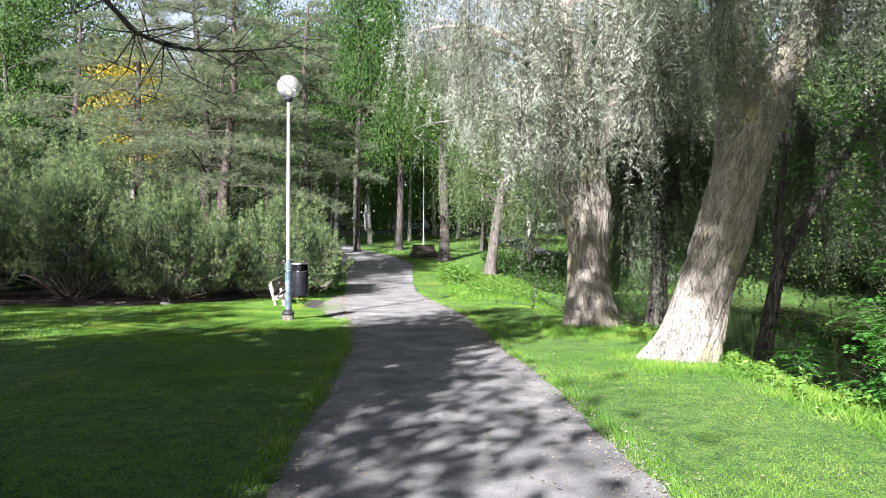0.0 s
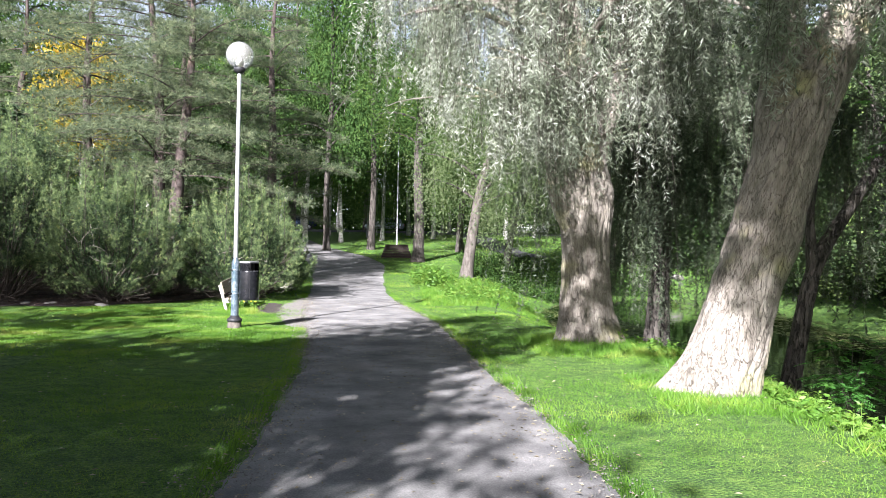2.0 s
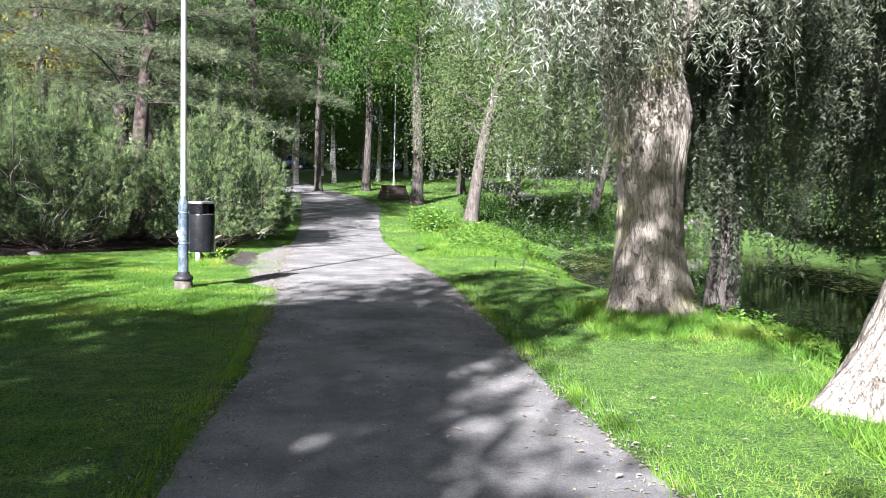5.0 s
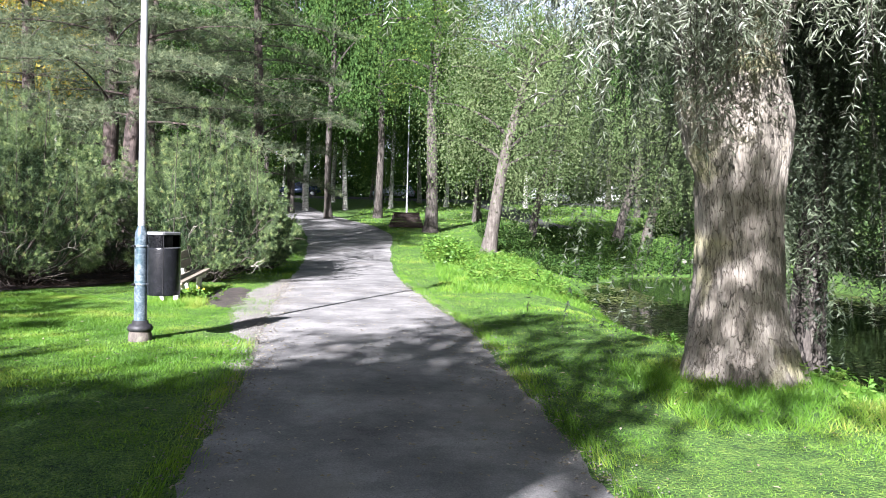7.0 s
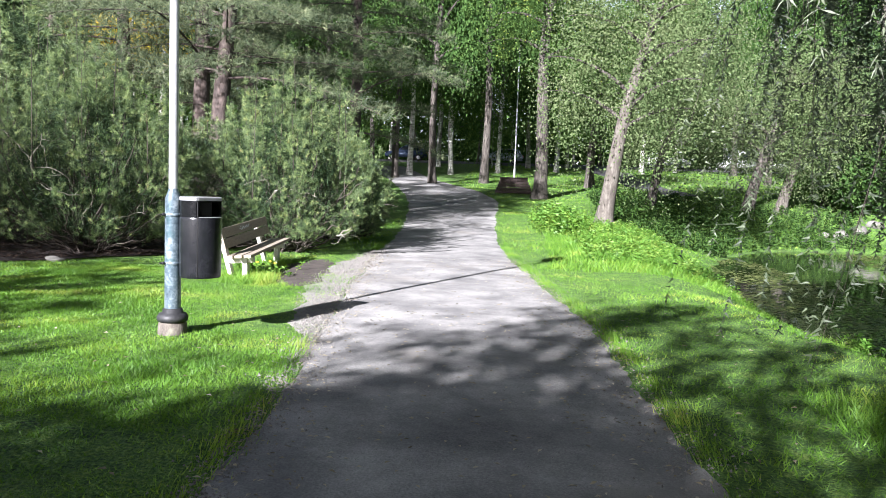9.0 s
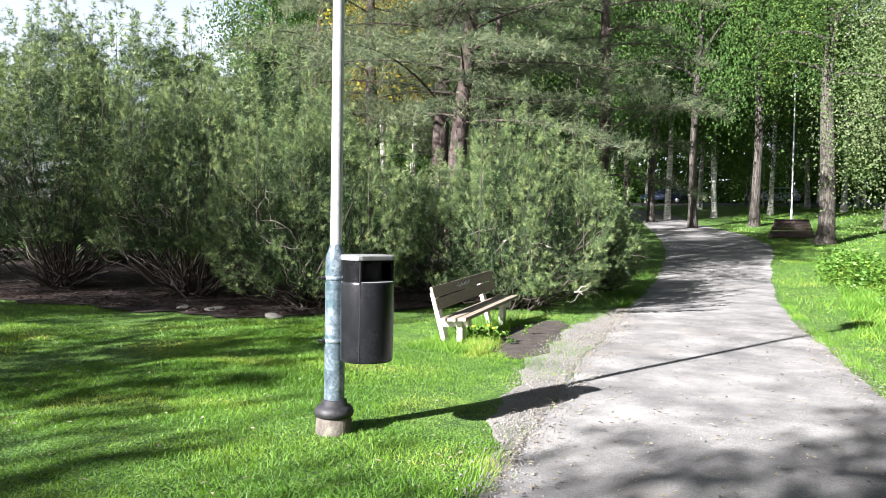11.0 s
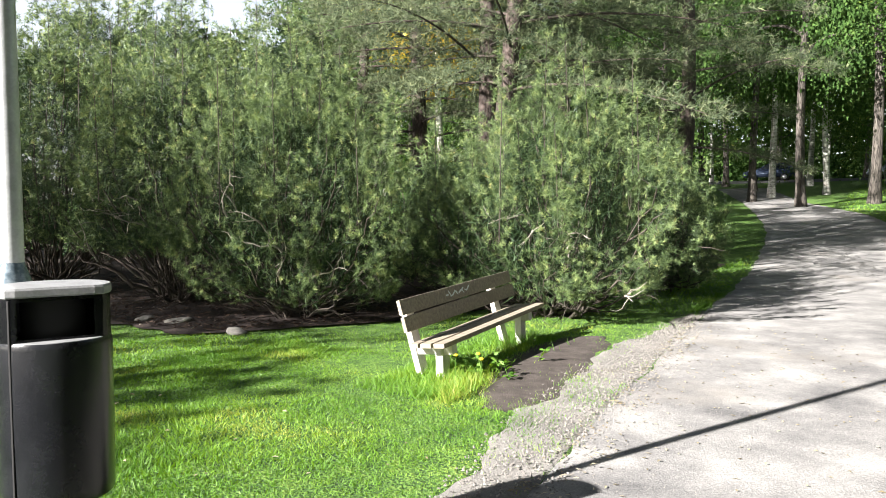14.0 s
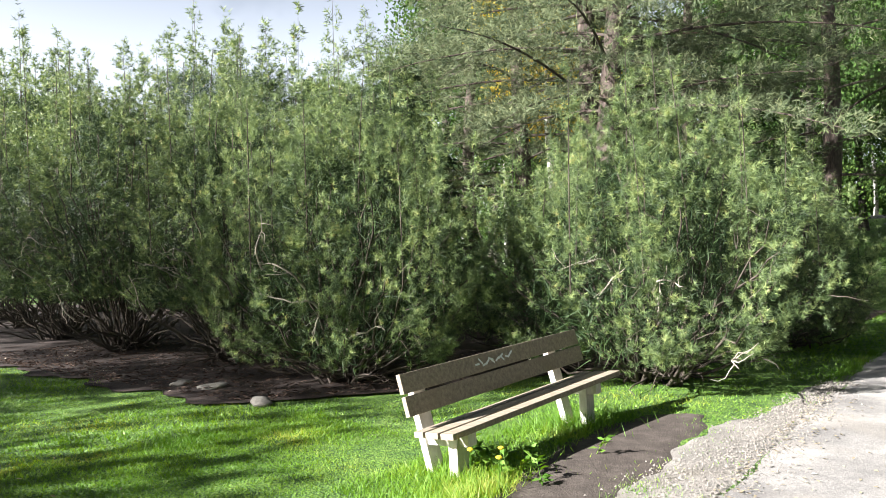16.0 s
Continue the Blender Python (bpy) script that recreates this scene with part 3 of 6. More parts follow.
def lane_l(y):
    return np.interp(y, [54, 60, 75, 84], [7.0, 5.6, 4.4, 3.4])


def lane_r(y):
    return np.interp(y, [54, 60, 75, 84], [9.2, 8.2, 7.4, 7.0])


ribbon("road", ry, lane_l(ry), lane_r(ry), 8, 0.03, M_ROAD, "grey asphalt lane climbing between lawns")
cy = np.arange(83, 90.5, 0.5)
ribbon("parking_road", cy, np.full(len(cy), -45.0), np.full(len(cy), 45.0), 60, 0.035, M_ROAD, "grey asphalt street with parked cars")
# needle litter under the shrubs, its brown darkened for their shade
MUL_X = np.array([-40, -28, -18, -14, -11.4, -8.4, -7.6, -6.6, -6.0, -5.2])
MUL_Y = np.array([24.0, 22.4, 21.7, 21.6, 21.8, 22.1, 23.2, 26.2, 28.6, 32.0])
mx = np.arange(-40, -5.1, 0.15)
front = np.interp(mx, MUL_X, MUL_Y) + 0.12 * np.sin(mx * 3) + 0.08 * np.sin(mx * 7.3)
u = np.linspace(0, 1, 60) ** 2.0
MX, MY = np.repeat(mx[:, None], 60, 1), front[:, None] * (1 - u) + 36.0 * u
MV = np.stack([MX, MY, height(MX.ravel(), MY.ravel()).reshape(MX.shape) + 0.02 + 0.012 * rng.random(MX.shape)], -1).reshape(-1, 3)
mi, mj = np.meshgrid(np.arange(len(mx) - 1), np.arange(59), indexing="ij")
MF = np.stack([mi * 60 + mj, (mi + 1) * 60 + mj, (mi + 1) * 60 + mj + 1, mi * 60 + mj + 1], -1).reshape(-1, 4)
tagged(mesh_ob("mulch_bed", mesh_np("mulch_bed", MV, MF, M_MULCH)), "brown bed of needle litter, darkened for the shade under shrubs", "mulch bed", kind="structure")
WX = np.array([(2.5, -14), (50, -14), (50, 62), (2.5, 62)], float)
tagged(mesh_ob("water", mesh_np("water", np.c_[WX, np.full(4, WATER_Z)], np.array([[0, 1, 2, 3]]), M_WATER)), "dark still pond water mirroring the trees", "pond", kind="structure")


def tree_root(name, x, y, label, category="tree", group="", z=None):
    return thing(name, pose(x, y, hz(x, y) - 0.03 if z is None else z), label, category, group)


# ---- willows ----


def strands(tops, lengths, r, density, leaf=(0.085, 0.014), sway=0.12):
    """Hanging withes: leaves along each strand, and the strand itself as a thin stem."""
    lb, sb = Buf(), Buf()
    P, D = [], []
    for p, L in zip(tops, lengths):
        n = max(6, int(L * density))
        drift = r.normal(0, sway, 2)
        t = np.sort(r.uniform(0, 1, n))
        base = p + np.stack([drift[0] * t * L, drift[1] * t * L, -L * t ** 1.1], 1)
        base[:, :2] += 0.05 * np.sin(t[:, None] * 7 + r.uniform(0, 6, 2))
        P.append(base)
        a = r.uniform(0, 6.283, n)
        D.append(np.stack([np.cos(a) * 0.7, np.sin(a) * 0.7, r.uniform(-1.1, 0.05, n)], 1))
        tt = np.linspace(0, 1, 4)
        if len(P) % 3 == 0:
            sb.add(*tube(p + np.stack([drift[0] * tt * L, drift[1] * tt * L, -L * tt ** 1.1], 1), [0.006, 0.005, 0.004, 0.002], 3))
    P, D = np.concatenate(P), np.concatenate(D)
    lb.add(*(needles(P, D, leaf[0], leaf[1], r) if leaf[0] < 0.1 else leaves(P, D, leaf[0], leaf[1], r=r)))
    return lb, sb


def willow(x, y, label, trunk_parts, limbs, n_strand, seed, density=60, leaf=(0.085, 0.015), strand=(0.6, 2.4), bark=None, fill=3, z=None, low=2.3, top=None, lumps=(), twist=0.1, leaf_mat=None):
    """trunk_parts: (points, radii) in local metres; limbs: (start, mid, end, radius) of boughs that carry hanging withes."""
    r = np.random.default_rng(seed)
    root = tree_root("willow_tree", x, y, label, group="willows by the pond", z=z)
    tb = Buf()
    for k, (pts, radii) in enumerate(trunk_parts):
        if k == 0:
            slim = max(radii) < 0.4
            tb.add(*barked(pts, radii, seed, 96 if slim else 176, 0.034 if slim else 0.026, twist, 0.018 if slim else 0.030, lumps))
            continue
        pts, radii = np.array(pts, float), np.array(radii, float)
        n = max(30, len(pts) * 14)
        s = np.linspace(0, len(pts) - 1, n)
        fine = np.stack([np.interp(s, np.arange(len(pts)), pts[:, i]) for i in range(3)], 1)
        for _ in range(6):
            fine[1:-1] = (fine[:-2] + 2 * fine[1:-1] + fine[2:]) / 4
        rad = np.interp(s, np.arange(len(pts)), radii)
        tb.add(*tube(fine, rad, 68, 0.035, seed + k, ridges=0.05))
    mesh_ob("trunk", tb.mesh("willow_trunk", bark or M_WILLOWBARK), root)
    bb, tops = Buf(), []
    for a, m, b, rad in limbs:
        c = bezier(a, m, b, 14)
        bb.add(*tube(c, np.linspace(rad, rad * 0.25, 14), 9, 0.06, seed))
        for _ in range(fill * 3):
            t = r.uniform(0.25, 1.0)
            p = c[int(t * 13)]
            q = p + np.array([r.normal(0, 0.75), r.normal(0, 0.75), r.uniform(0.0, 0.8)])
            e = q + np.array([r.normal(0, 0.6), r.normal(0, 0.6), r.uniform(-0.6, 0.1)])
            tw = bezier(p, q, e, 7)
            bb.add(*tube(tw, np.linspace(0.022, 0.006, 7), 4))
            tops.append(tw[2:])
    mesh_ob("branch", bb.mesh("willow_branch", bark or M_WILLOWBARK), root, kind="stuff")
    tops = np.concatenate(tops)
    heads = tops[r.integers(0, len(tops), n_strand // 9)]
    pick = heads[r.integers(0, len(heads), n_strand)] + r.normal(0, 0.17, (n_strand, 3))
    L = r.uniform(strand[0], strand[1], n_strand)
    L = np.minimum(L, np.maximum(pick[:, 2] - low - 0.9 * np.sin(pick[:, 0] * 2.6 + seed) * np.sin(pick[:, 1] * 2.2) - 0.4 + r.normal(0, 0.35, n_strand), 0.25))
    lb, sb = strands(pick, L, r, density, leaf)
    mesh_ob("crown", lb.mesh("willow_crown", leaf_mat or M_WILLOWLEAF), root, "drooping narrow silver-grey leaves", kind="stuff")
    if top:
        n = 6500
        q = np.array(trunk_parts[0][0][-1]) + r.normal(0, 1, (n, 3)) * np.array([1.9, 1.9, 1.1]) + np.array([-0.3, 0, 3.2])
        hb = Buf()
        hb.add(*leaves(q, r.normal(0, 1, (n, 3)) + np.array([0, 0, -0.6]), 0.18, 0.06, r=r))
        mesh_ob("upper_crown", hb.mesh("willow_top", top), root, kind="stuff")
    mesh_ob("withe", sb.mesh("willow_withe", M_TWIG), root, kind="stuff")
    return root


willow(3.1, 15.9, "stout old willow with pale furrowed bark and silvery drooping leaves",
       [([(0.03, 0, -0.35), (0.02, 0, 0.05), (-0.02, 0, 0.5), (-0.06, 0, 1.2), (-0.10, 0, 1.9), (-0.10, 0, 2.5), (-0.12, 0.02, 3.2), (-0.3, 0.1, 5.0), (-0.55, 0.3, 7.0)], [0.80, 0.62, 0.50, 0.44, 0.43, 0.47, 0.40, 0.30, 0.16]),
        ([(-0.12, -0.05, 1.6), (-0.36, -0.14, 2.35), (-0.56, -0.18, 2.85), (-0.72, -0.2, 3.25), (-1.0, -0.2, 4.4)], [0.16, 0.30, 0.29, 0.14, 0.05]),
        ([(-0.1, 0.05, 2.7), (0.35, 0.2, 4.0), (1.0, 0.5, 6.0)], [0.28, 0.2, 0.1])],
       [((-0.2, 0, 4), (-1.4, -0.6, 6.2), (-3.2, -0.8, 5.6), 0.10), ((-0.2, 0, 4.6), (-1.6, 0.9, 7.2), (-3.9, 1.6, 6.6), 0.11), ((-0.4, 0.2, 5.6), (-1.2, -1.2, 7.6), (-2.2, -2.2, 6.4), 0.09),
        ((-0.3, 0.1, 5), (0.4, -1.2, 6.6), (0.6, -2.2, 5.6), 0.09), ((0.5, 0.3, 5), (1.6, -0.4, 6.6), (2.6, -0.8, 5.8), 0.09), ((-0.5, 0.3, 6.6), (-2.2, 0.4, 9), (-3.6, 0.4, 8.0), 0.09),
        ((-0.5, 0.3, 6.6), (0.8, 0.4, 9), (2.0, 0.8, 8.0), 0.09), ((-0.6, -0.2, 3.0), (-1.2, -0.8, 4.6), (-1.9, -0.9, 4.2), 0.06), ((-0.2, -0.3, 3.2), (-0.5, -1.1, 4.8), (-0.5, -1.6, 4.2), 0.06),
        ((-0.4, 0.2, 5.6), (-1.8, 2.0, 7.6), (-3.0, 3.4, 6.0), 0.09), ((0.5, 0.4, 5), (1.2, 1.6, 7), (1.6, 3.0, 5.4), 0.09)],
       2100, 11, density=42, leaf=(0.11, 0.0145), top=M_WILLOWLEAF, lumps=((2.9, 0.45, 0.5, 0.10), (2.2, 0.55, 0.3, 0.05), (1.7, 0.8, 0.25, 0.04)))
willow(3.6, 11.3, "leaning forked willow with sunlit furrowed bark and hanging leaves",
       [([(-0.18, 0, -0.3), (0.0, 0, 0.1), (0.22, 0, 0.8), (0.5, 0.02, 1.7), (0.75, 0.05, 2.5), (1.0, 0.05, 3.3), (1.45, 0.05, 4.3), (2.2, 0.1, 5.6), (3.0, 0.3, 7.6)], [0.64, 0.50, 0.41, 0.39, 0.41, 0.40, 0.31, 0.24, 0.12]),
        ([(0.65, 0.05, 2.3), (0.8, 0.15, 3.2), (0.9, 0.2, 4.2), (0.95, 0.25, 5.6), (0.8, 0.3, 7.4)], [0.3, 0.30, 0.22, 0.17, 0.09])],
       [((0.9, 0.2, 4.6), (0.2, -0.8, 6.2), (-0.6, -1.5, 5.4), 0.08), ((0.9, 0.2, 5.4), (0.0, 0.6, 7.4), (-1.3, 0.9, 6.4), 0.08), ((0.9, 0.3, 6), (1.4, -1.2, 8), (1.2, -2.6, 6.6), 0.08),
        ((2.0, 0.1, 5.4), (2.4, -1.2, 7), (2.6, -2.2, 5.6), 0.08), ((2.4, 0.2, 6.2), (3.6, 0.6, 7.4), (4.6, 0.8, 6.2), 0.08), ((2.2, 0.2, 6), (2.6, 1.8, 8), (2.8, 3.0, 6.0), 0.08), ((0.9, 0.3, 6.2), (0.2, 2.0, 8), (-0.2, 2.8, 6.4), 0.08)],
       900, 12, density=44, leaf=(0.12, 0.017), low=2.9, top=M_FARWILLOW, lumps=((2.3, 0.4, 0.35, 0.06), (1.1, 0.7, 0.3, 0.03)), twist=-0.06)
# this willow and the next carry shade in their leaf colours
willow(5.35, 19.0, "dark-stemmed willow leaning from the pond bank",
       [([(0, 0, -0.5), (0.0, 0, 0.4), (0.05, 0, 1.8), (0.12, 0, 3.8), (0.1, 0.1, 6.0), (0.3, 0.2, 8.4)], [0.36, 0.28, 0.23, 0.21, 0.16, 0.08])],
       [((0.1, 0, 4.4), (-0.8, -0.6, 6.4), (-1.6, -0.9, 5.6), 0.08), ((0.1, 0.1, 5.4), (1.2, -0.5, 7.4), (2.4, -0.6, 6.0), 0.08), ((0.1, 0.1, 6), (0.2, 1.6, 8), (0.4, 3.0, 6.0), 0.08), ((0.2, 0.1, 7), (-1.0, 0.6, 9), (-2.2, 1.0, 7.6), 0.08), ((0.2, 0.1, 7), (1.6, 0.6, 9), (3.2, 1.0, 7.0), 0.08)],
       1700, 13, density=36, leaf=(0.095, 0.024), strand=(1.4, 5.6), bark=M_DARKBARK, low=0.6, top=M_SHADEDLEAF, leaf_mat=M_SHADEDWILLOW)
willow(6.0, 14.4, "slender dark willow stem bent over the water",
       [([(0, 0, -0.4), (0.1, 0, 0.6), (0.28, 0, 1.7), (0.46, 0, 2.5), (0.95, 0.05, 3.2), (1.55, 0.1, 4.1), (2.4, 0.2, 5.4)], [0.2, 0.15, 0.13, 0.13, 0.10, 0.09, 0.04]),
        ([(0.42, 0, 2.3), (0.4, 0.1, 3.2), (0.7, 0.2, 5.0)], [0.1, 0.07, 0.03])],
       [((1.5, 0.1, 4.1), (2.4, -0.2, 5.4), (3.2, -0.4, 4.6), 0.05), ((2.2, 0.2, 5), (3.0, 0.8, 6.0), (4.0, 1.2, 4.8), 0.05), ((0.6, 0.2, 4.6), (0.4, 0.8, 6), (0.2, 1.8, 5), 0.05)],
       520, 14, density=34, leaf=(0.095, 0.024), strand=(0.8, 3.6), bark=M_DARKBARK, low=0.9, top=M_SHADEDLEAF, leaf_mat=M_SHADEDWILLOW)

# ---- shrubs of dwarf pine ----


def dwarf_pine(x, y, rx, ry, h, seed, boughs, shoots, per, nlen=0.09, nwid=0.011, leaders=12, skirt=0.25, label="spreading dwarf pine with upright green shoots and bare lower stems"):
    """Crooked boughs sweep out and turn up; plumes of needle brushes clothe their outer ends, with dark gaps between, and candles rise at the top."""
    r = np.random.default_rng(seed)
    root = tree_root("dwarf_pine", x, y, label, "shrub", "dwarf pines on the bed")
    sb, pale, P, D, L = Buf(), Buf(), [], [], []

    def girth(f):
        return np.interp(f, [0, 0.12, 0.3, 0.5, 0.75, 1.0], [0.55, 0.82, 1.0, 0.96, 0.7, 0.22])

    def crooked(a, d, n, step, bend):
        pts = [np.asarray(a, float)]
        for _ in range(n):
            d = unit(d + r.normal(0, bend, 3))
            pts.append(pts[-1] + d * step)
        return np.array(pts)

    for k in range(boughs):
        f = 0.06 + 0.88 * (k + 0.5) / boughs
        a = k * 2.39996 + r.normal(0, 0.35)
        g = girth(f) * r.uniform(0.72, 1.04) * (1 + 0.14 * math.sin(3 * a + seed) + 0.1 * math.sin(5 * a + 9 * f))
        o = np.array([math.cos(a), math.sin(a), 0.0])
        tip = np.array([o[0] * rx * g, o[1] * ry * g, max(skirt + 0.1, h * f * r.uniform(0.92, 1.06))])
        start = np.array([r.normal(0, 0.2), r.normal(0, 0.2), 0.0])
        b = bezier(start, (tip[0] * 0.75, tip[1] * 0.75, tip[2] * r.uniform(0.35, 0.7)), tip, 11)
        b[1:-1] += r.normal(0, 0.035, (9, 3))
        if k % 2 == 0:
            sb.add(*tube(b, np.linspace(r.uniform(0.016, 0.032), 0.006, 11), 5, 0.05, seed))
        # the plume: a bough end that turns up and fans out
        up = 0.35 + 0.6 * f
        d0 = unit(b[-1] - b[-4] + np.array([0, 0, 0.12]))
        plume = r.uniform(0.45, 1.0) * (0.75 + 0.12 * rx)
        side = unit(np.cross(d0, [0, 0, 1.0]))
        t = r.uniform(0, 1, shoots) ** 0.8
        spread = r.normal(0, 0.21, shoots) * (1.15 - 0.65 * t) * plume
        lift = r.normal(0, 0.08, shoots) * plume
        base = b[-1] + (d0 * (t - 0.62)[:, None] + np.array([0, 0, 0.3 * up]) * (t ** 2)[:, None]) * plume + side * spread[:, None] + np.array([0, 0, 1.0]) * lift[:, None]
        P.append(base)
        D.append(unit(d0 * 0.5 + o * 0.25 + side * (spread * 2.5)[:, None] + np.array([0, 0, 0.8 * up]) + r.normal(0, 0.42, (shoots, 3))))
        L.append(r.uniform(0.05, 0.13, shoots))
        for _ in range(2 if x > -16 else 0):
            q = b[r.integers(5, 11)]
            w = crooked(q, d0 + r.normal(0, 0.6, 3), 4, 0.09, 0.3)
            sb.add(*tube(w, np.linspace(0.007, 0.002, 5), 3))
        if k % 13 == 5 and 0.22 < f < 0.75:
            # a bleached dead limb, crooked and forked
            w = crooked(b[6], unit(o * 0.7 + np.array([0, 0, r.uniform(0.3, 1.0)])), 8, 0.10 * (0.7 + 0.15 * rx), 0.26)
            pale.add(*tube(w, np.linspace(0.017, 0.004, 9), 5))
            for j in (3, 5, 6, 7):
                e = crooked(w[j], unit(r.normal(0, 1, 3) + o * 0.5), 4, 0.08, 0.4)
                pale.add(*tube(e, np.linspace(0.007, 0.002, 5), 3))
        if f < 0.2:
            w = crooked(start + o * 0.3 + [0, 0, 0.12], unit(o + np.array([0, 0, 0.15])), 5, 0.17, 0.3)
            sb.add(*tube(w, np.linspace(0.018, 0.004, 6), 4))
    for k in range(leaders):
        a = k * 2.39996
        g = math.sqrt((k + 0.3) / leaders) * 0.78
        f = np.interp(g, [0, 0.8], [0.98, 0.66])
        b = np.array([math.cos(a) * rx * g, math.sin(a) * ry * g, h * f * r.uniform(0.86, 1.0) - 0.35])
        tall = r.uniform(0.8, 2.0) * (0.8 + 0.06 * h)
        tip = b + np.array([r.normal(0, 0.07), r.normal(0, 0.07), tall])
        sb.add(*tube(np.stack([b - [0, 0, 0.5], (b + tip) / 2, tip]), [0.011, 0.008, 0.004], 4))
        q = 84
        t, aa = r.uniform(-0.4, 1, q), r.uniform(0, 6.283, q)
        # side shoots stand in whorls
        t = np.round(t * 4) / 4 + r.normal(0, 0.05, q)
        o = np.stack([np.cos(aa), np.sin(aa), np.zeros(q)], 1)
        reach = ((0.19 if x > -10 else 0.34) * np.clip(1 - t, 0, 1.4) ** 0.9 + 0.02) * r.uniform(0.5, 1.0, q)
        P.append(b + (tip - b) * t[:, None] + o * reach[:, None])
        D.append(o * 0.5 + np.array([0, 0, 0.8]) + r.normal(0, 0.12, (q, 3)))
        L.append(r.uniform(0.10, 0.2, q))
    P, D, L = np.concatenate(P), np.concatenate(D), np.concatenate(L)
    P[:, 2] = np.maximum(P[:, 2], skirt + 0.3 * r.random(len(P)))
    nb = Buf()
    nb.add(*brushes(P, D, L, per, nlen, nwid, r, 1.5))
    # filler needles in a near-black tone, added for the shrub's inner shade
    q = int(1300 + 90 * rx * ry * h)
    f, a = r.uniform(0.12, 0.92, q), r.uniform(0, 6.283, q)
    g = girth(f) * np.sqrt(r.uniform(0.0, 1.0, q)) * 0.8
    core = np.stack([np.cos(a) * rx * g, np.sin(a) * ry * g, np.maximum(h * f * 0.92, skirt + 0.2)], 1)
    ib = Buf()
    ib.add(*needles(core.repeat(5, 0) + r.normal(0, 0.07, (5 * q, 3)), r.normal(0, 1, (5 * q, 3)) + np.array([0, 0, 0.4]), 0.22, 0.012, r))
    mesh_ob("inner_filler", ib.mesh("dwarf_pine_core", M_SPRUCE), root, "dark filler needles that stand for shade inside the shrub", kind="stuff")
    mesh_ob("dead_limb", pale.mesh("dwarf_pine_limb", M_PALETWIG), root, "bleached bare limbs", kind="stuff")
    mesh_ob("stem", sb.mesh("dwarf_pine_stem", M_TWIG), root, "bare grey crooked stems", kind="stuff")
    mesh_ob("crown", nb.mesh("dwarf_pine_crown", M_PINE), root, "dense green needle shoots", kind="stuff")
    return root


dwarf_pine(-8.6, 24.0, 1.95, 1.75, 3.5, 21, 128, 36, 42, 0.064, 0.0048, 16, 0.25)
dwarf_pine(-5.45, 26.2, 1.95, 1.9, 3.2, 22, 120, 36, 42, 0.064, 0.0050, 16, 0.3)
dwarf_pine(-11.8, 24.3, 2.2, 1.9, 4.4, 23, 124, 32, 26, 0.066, 0.0082, 18, 0.9)
dwarf_pine(-15.4, 24.0, 2.4, 2.1, 5.4, 24, 130, 28, 18, 0.085, 0.012, 16, 1.0)
dwarf_pine(-19.4, 24.2, 2.5, 2.2, 6.6, 25, 115, 24, 13, 0.10, 0.017, 16, 1.0)
dwarf_pine(-24.0, 24.8, 2.8, 2.4, 7.6, 26, 84, 22, 10, 0.13, 0.02, 16, 0.9)
dwarf_pine(-29.0, 25.6, 2.8, 2.4, 8.2, 33, 64, 18, 9, 0.14, 0.020, 14, 0.8)
dwarf_pine(-8.2, 27.7, 2.0, 1.7, 2.8, 27, 70, 28, 15, 0.11, 0.011, 6)
dwarf_pine(-13.2, 28.2, 2.6, 2.2, 6.2, 28, 84, 22, 11, 0.12, 0.016)
dwarf_pine(-5.45, 29.9, 1.75, 2.3, 2.7, 29, 120, 32, 18, 0.08, 0.009, 6, 0.15, "low dark green dwarf pine beside the path")
dwarf_pine(-7.3, 34.4, 2.2, 2.0, 4.0, 30, 64, 24, 12, 0.12, 0.015, 6)
dwarf_pine(-17.4, 28.4, 2.6, 2.2, 7.6, 31, 60, 20, 9, 0.14, 0.022)
dwarf_pine(-22.0, 29.0, 2.6, 2.2, 8.8, 32, 60, 20, 9, 0.14, 0.024)

# ---- tall trees ----


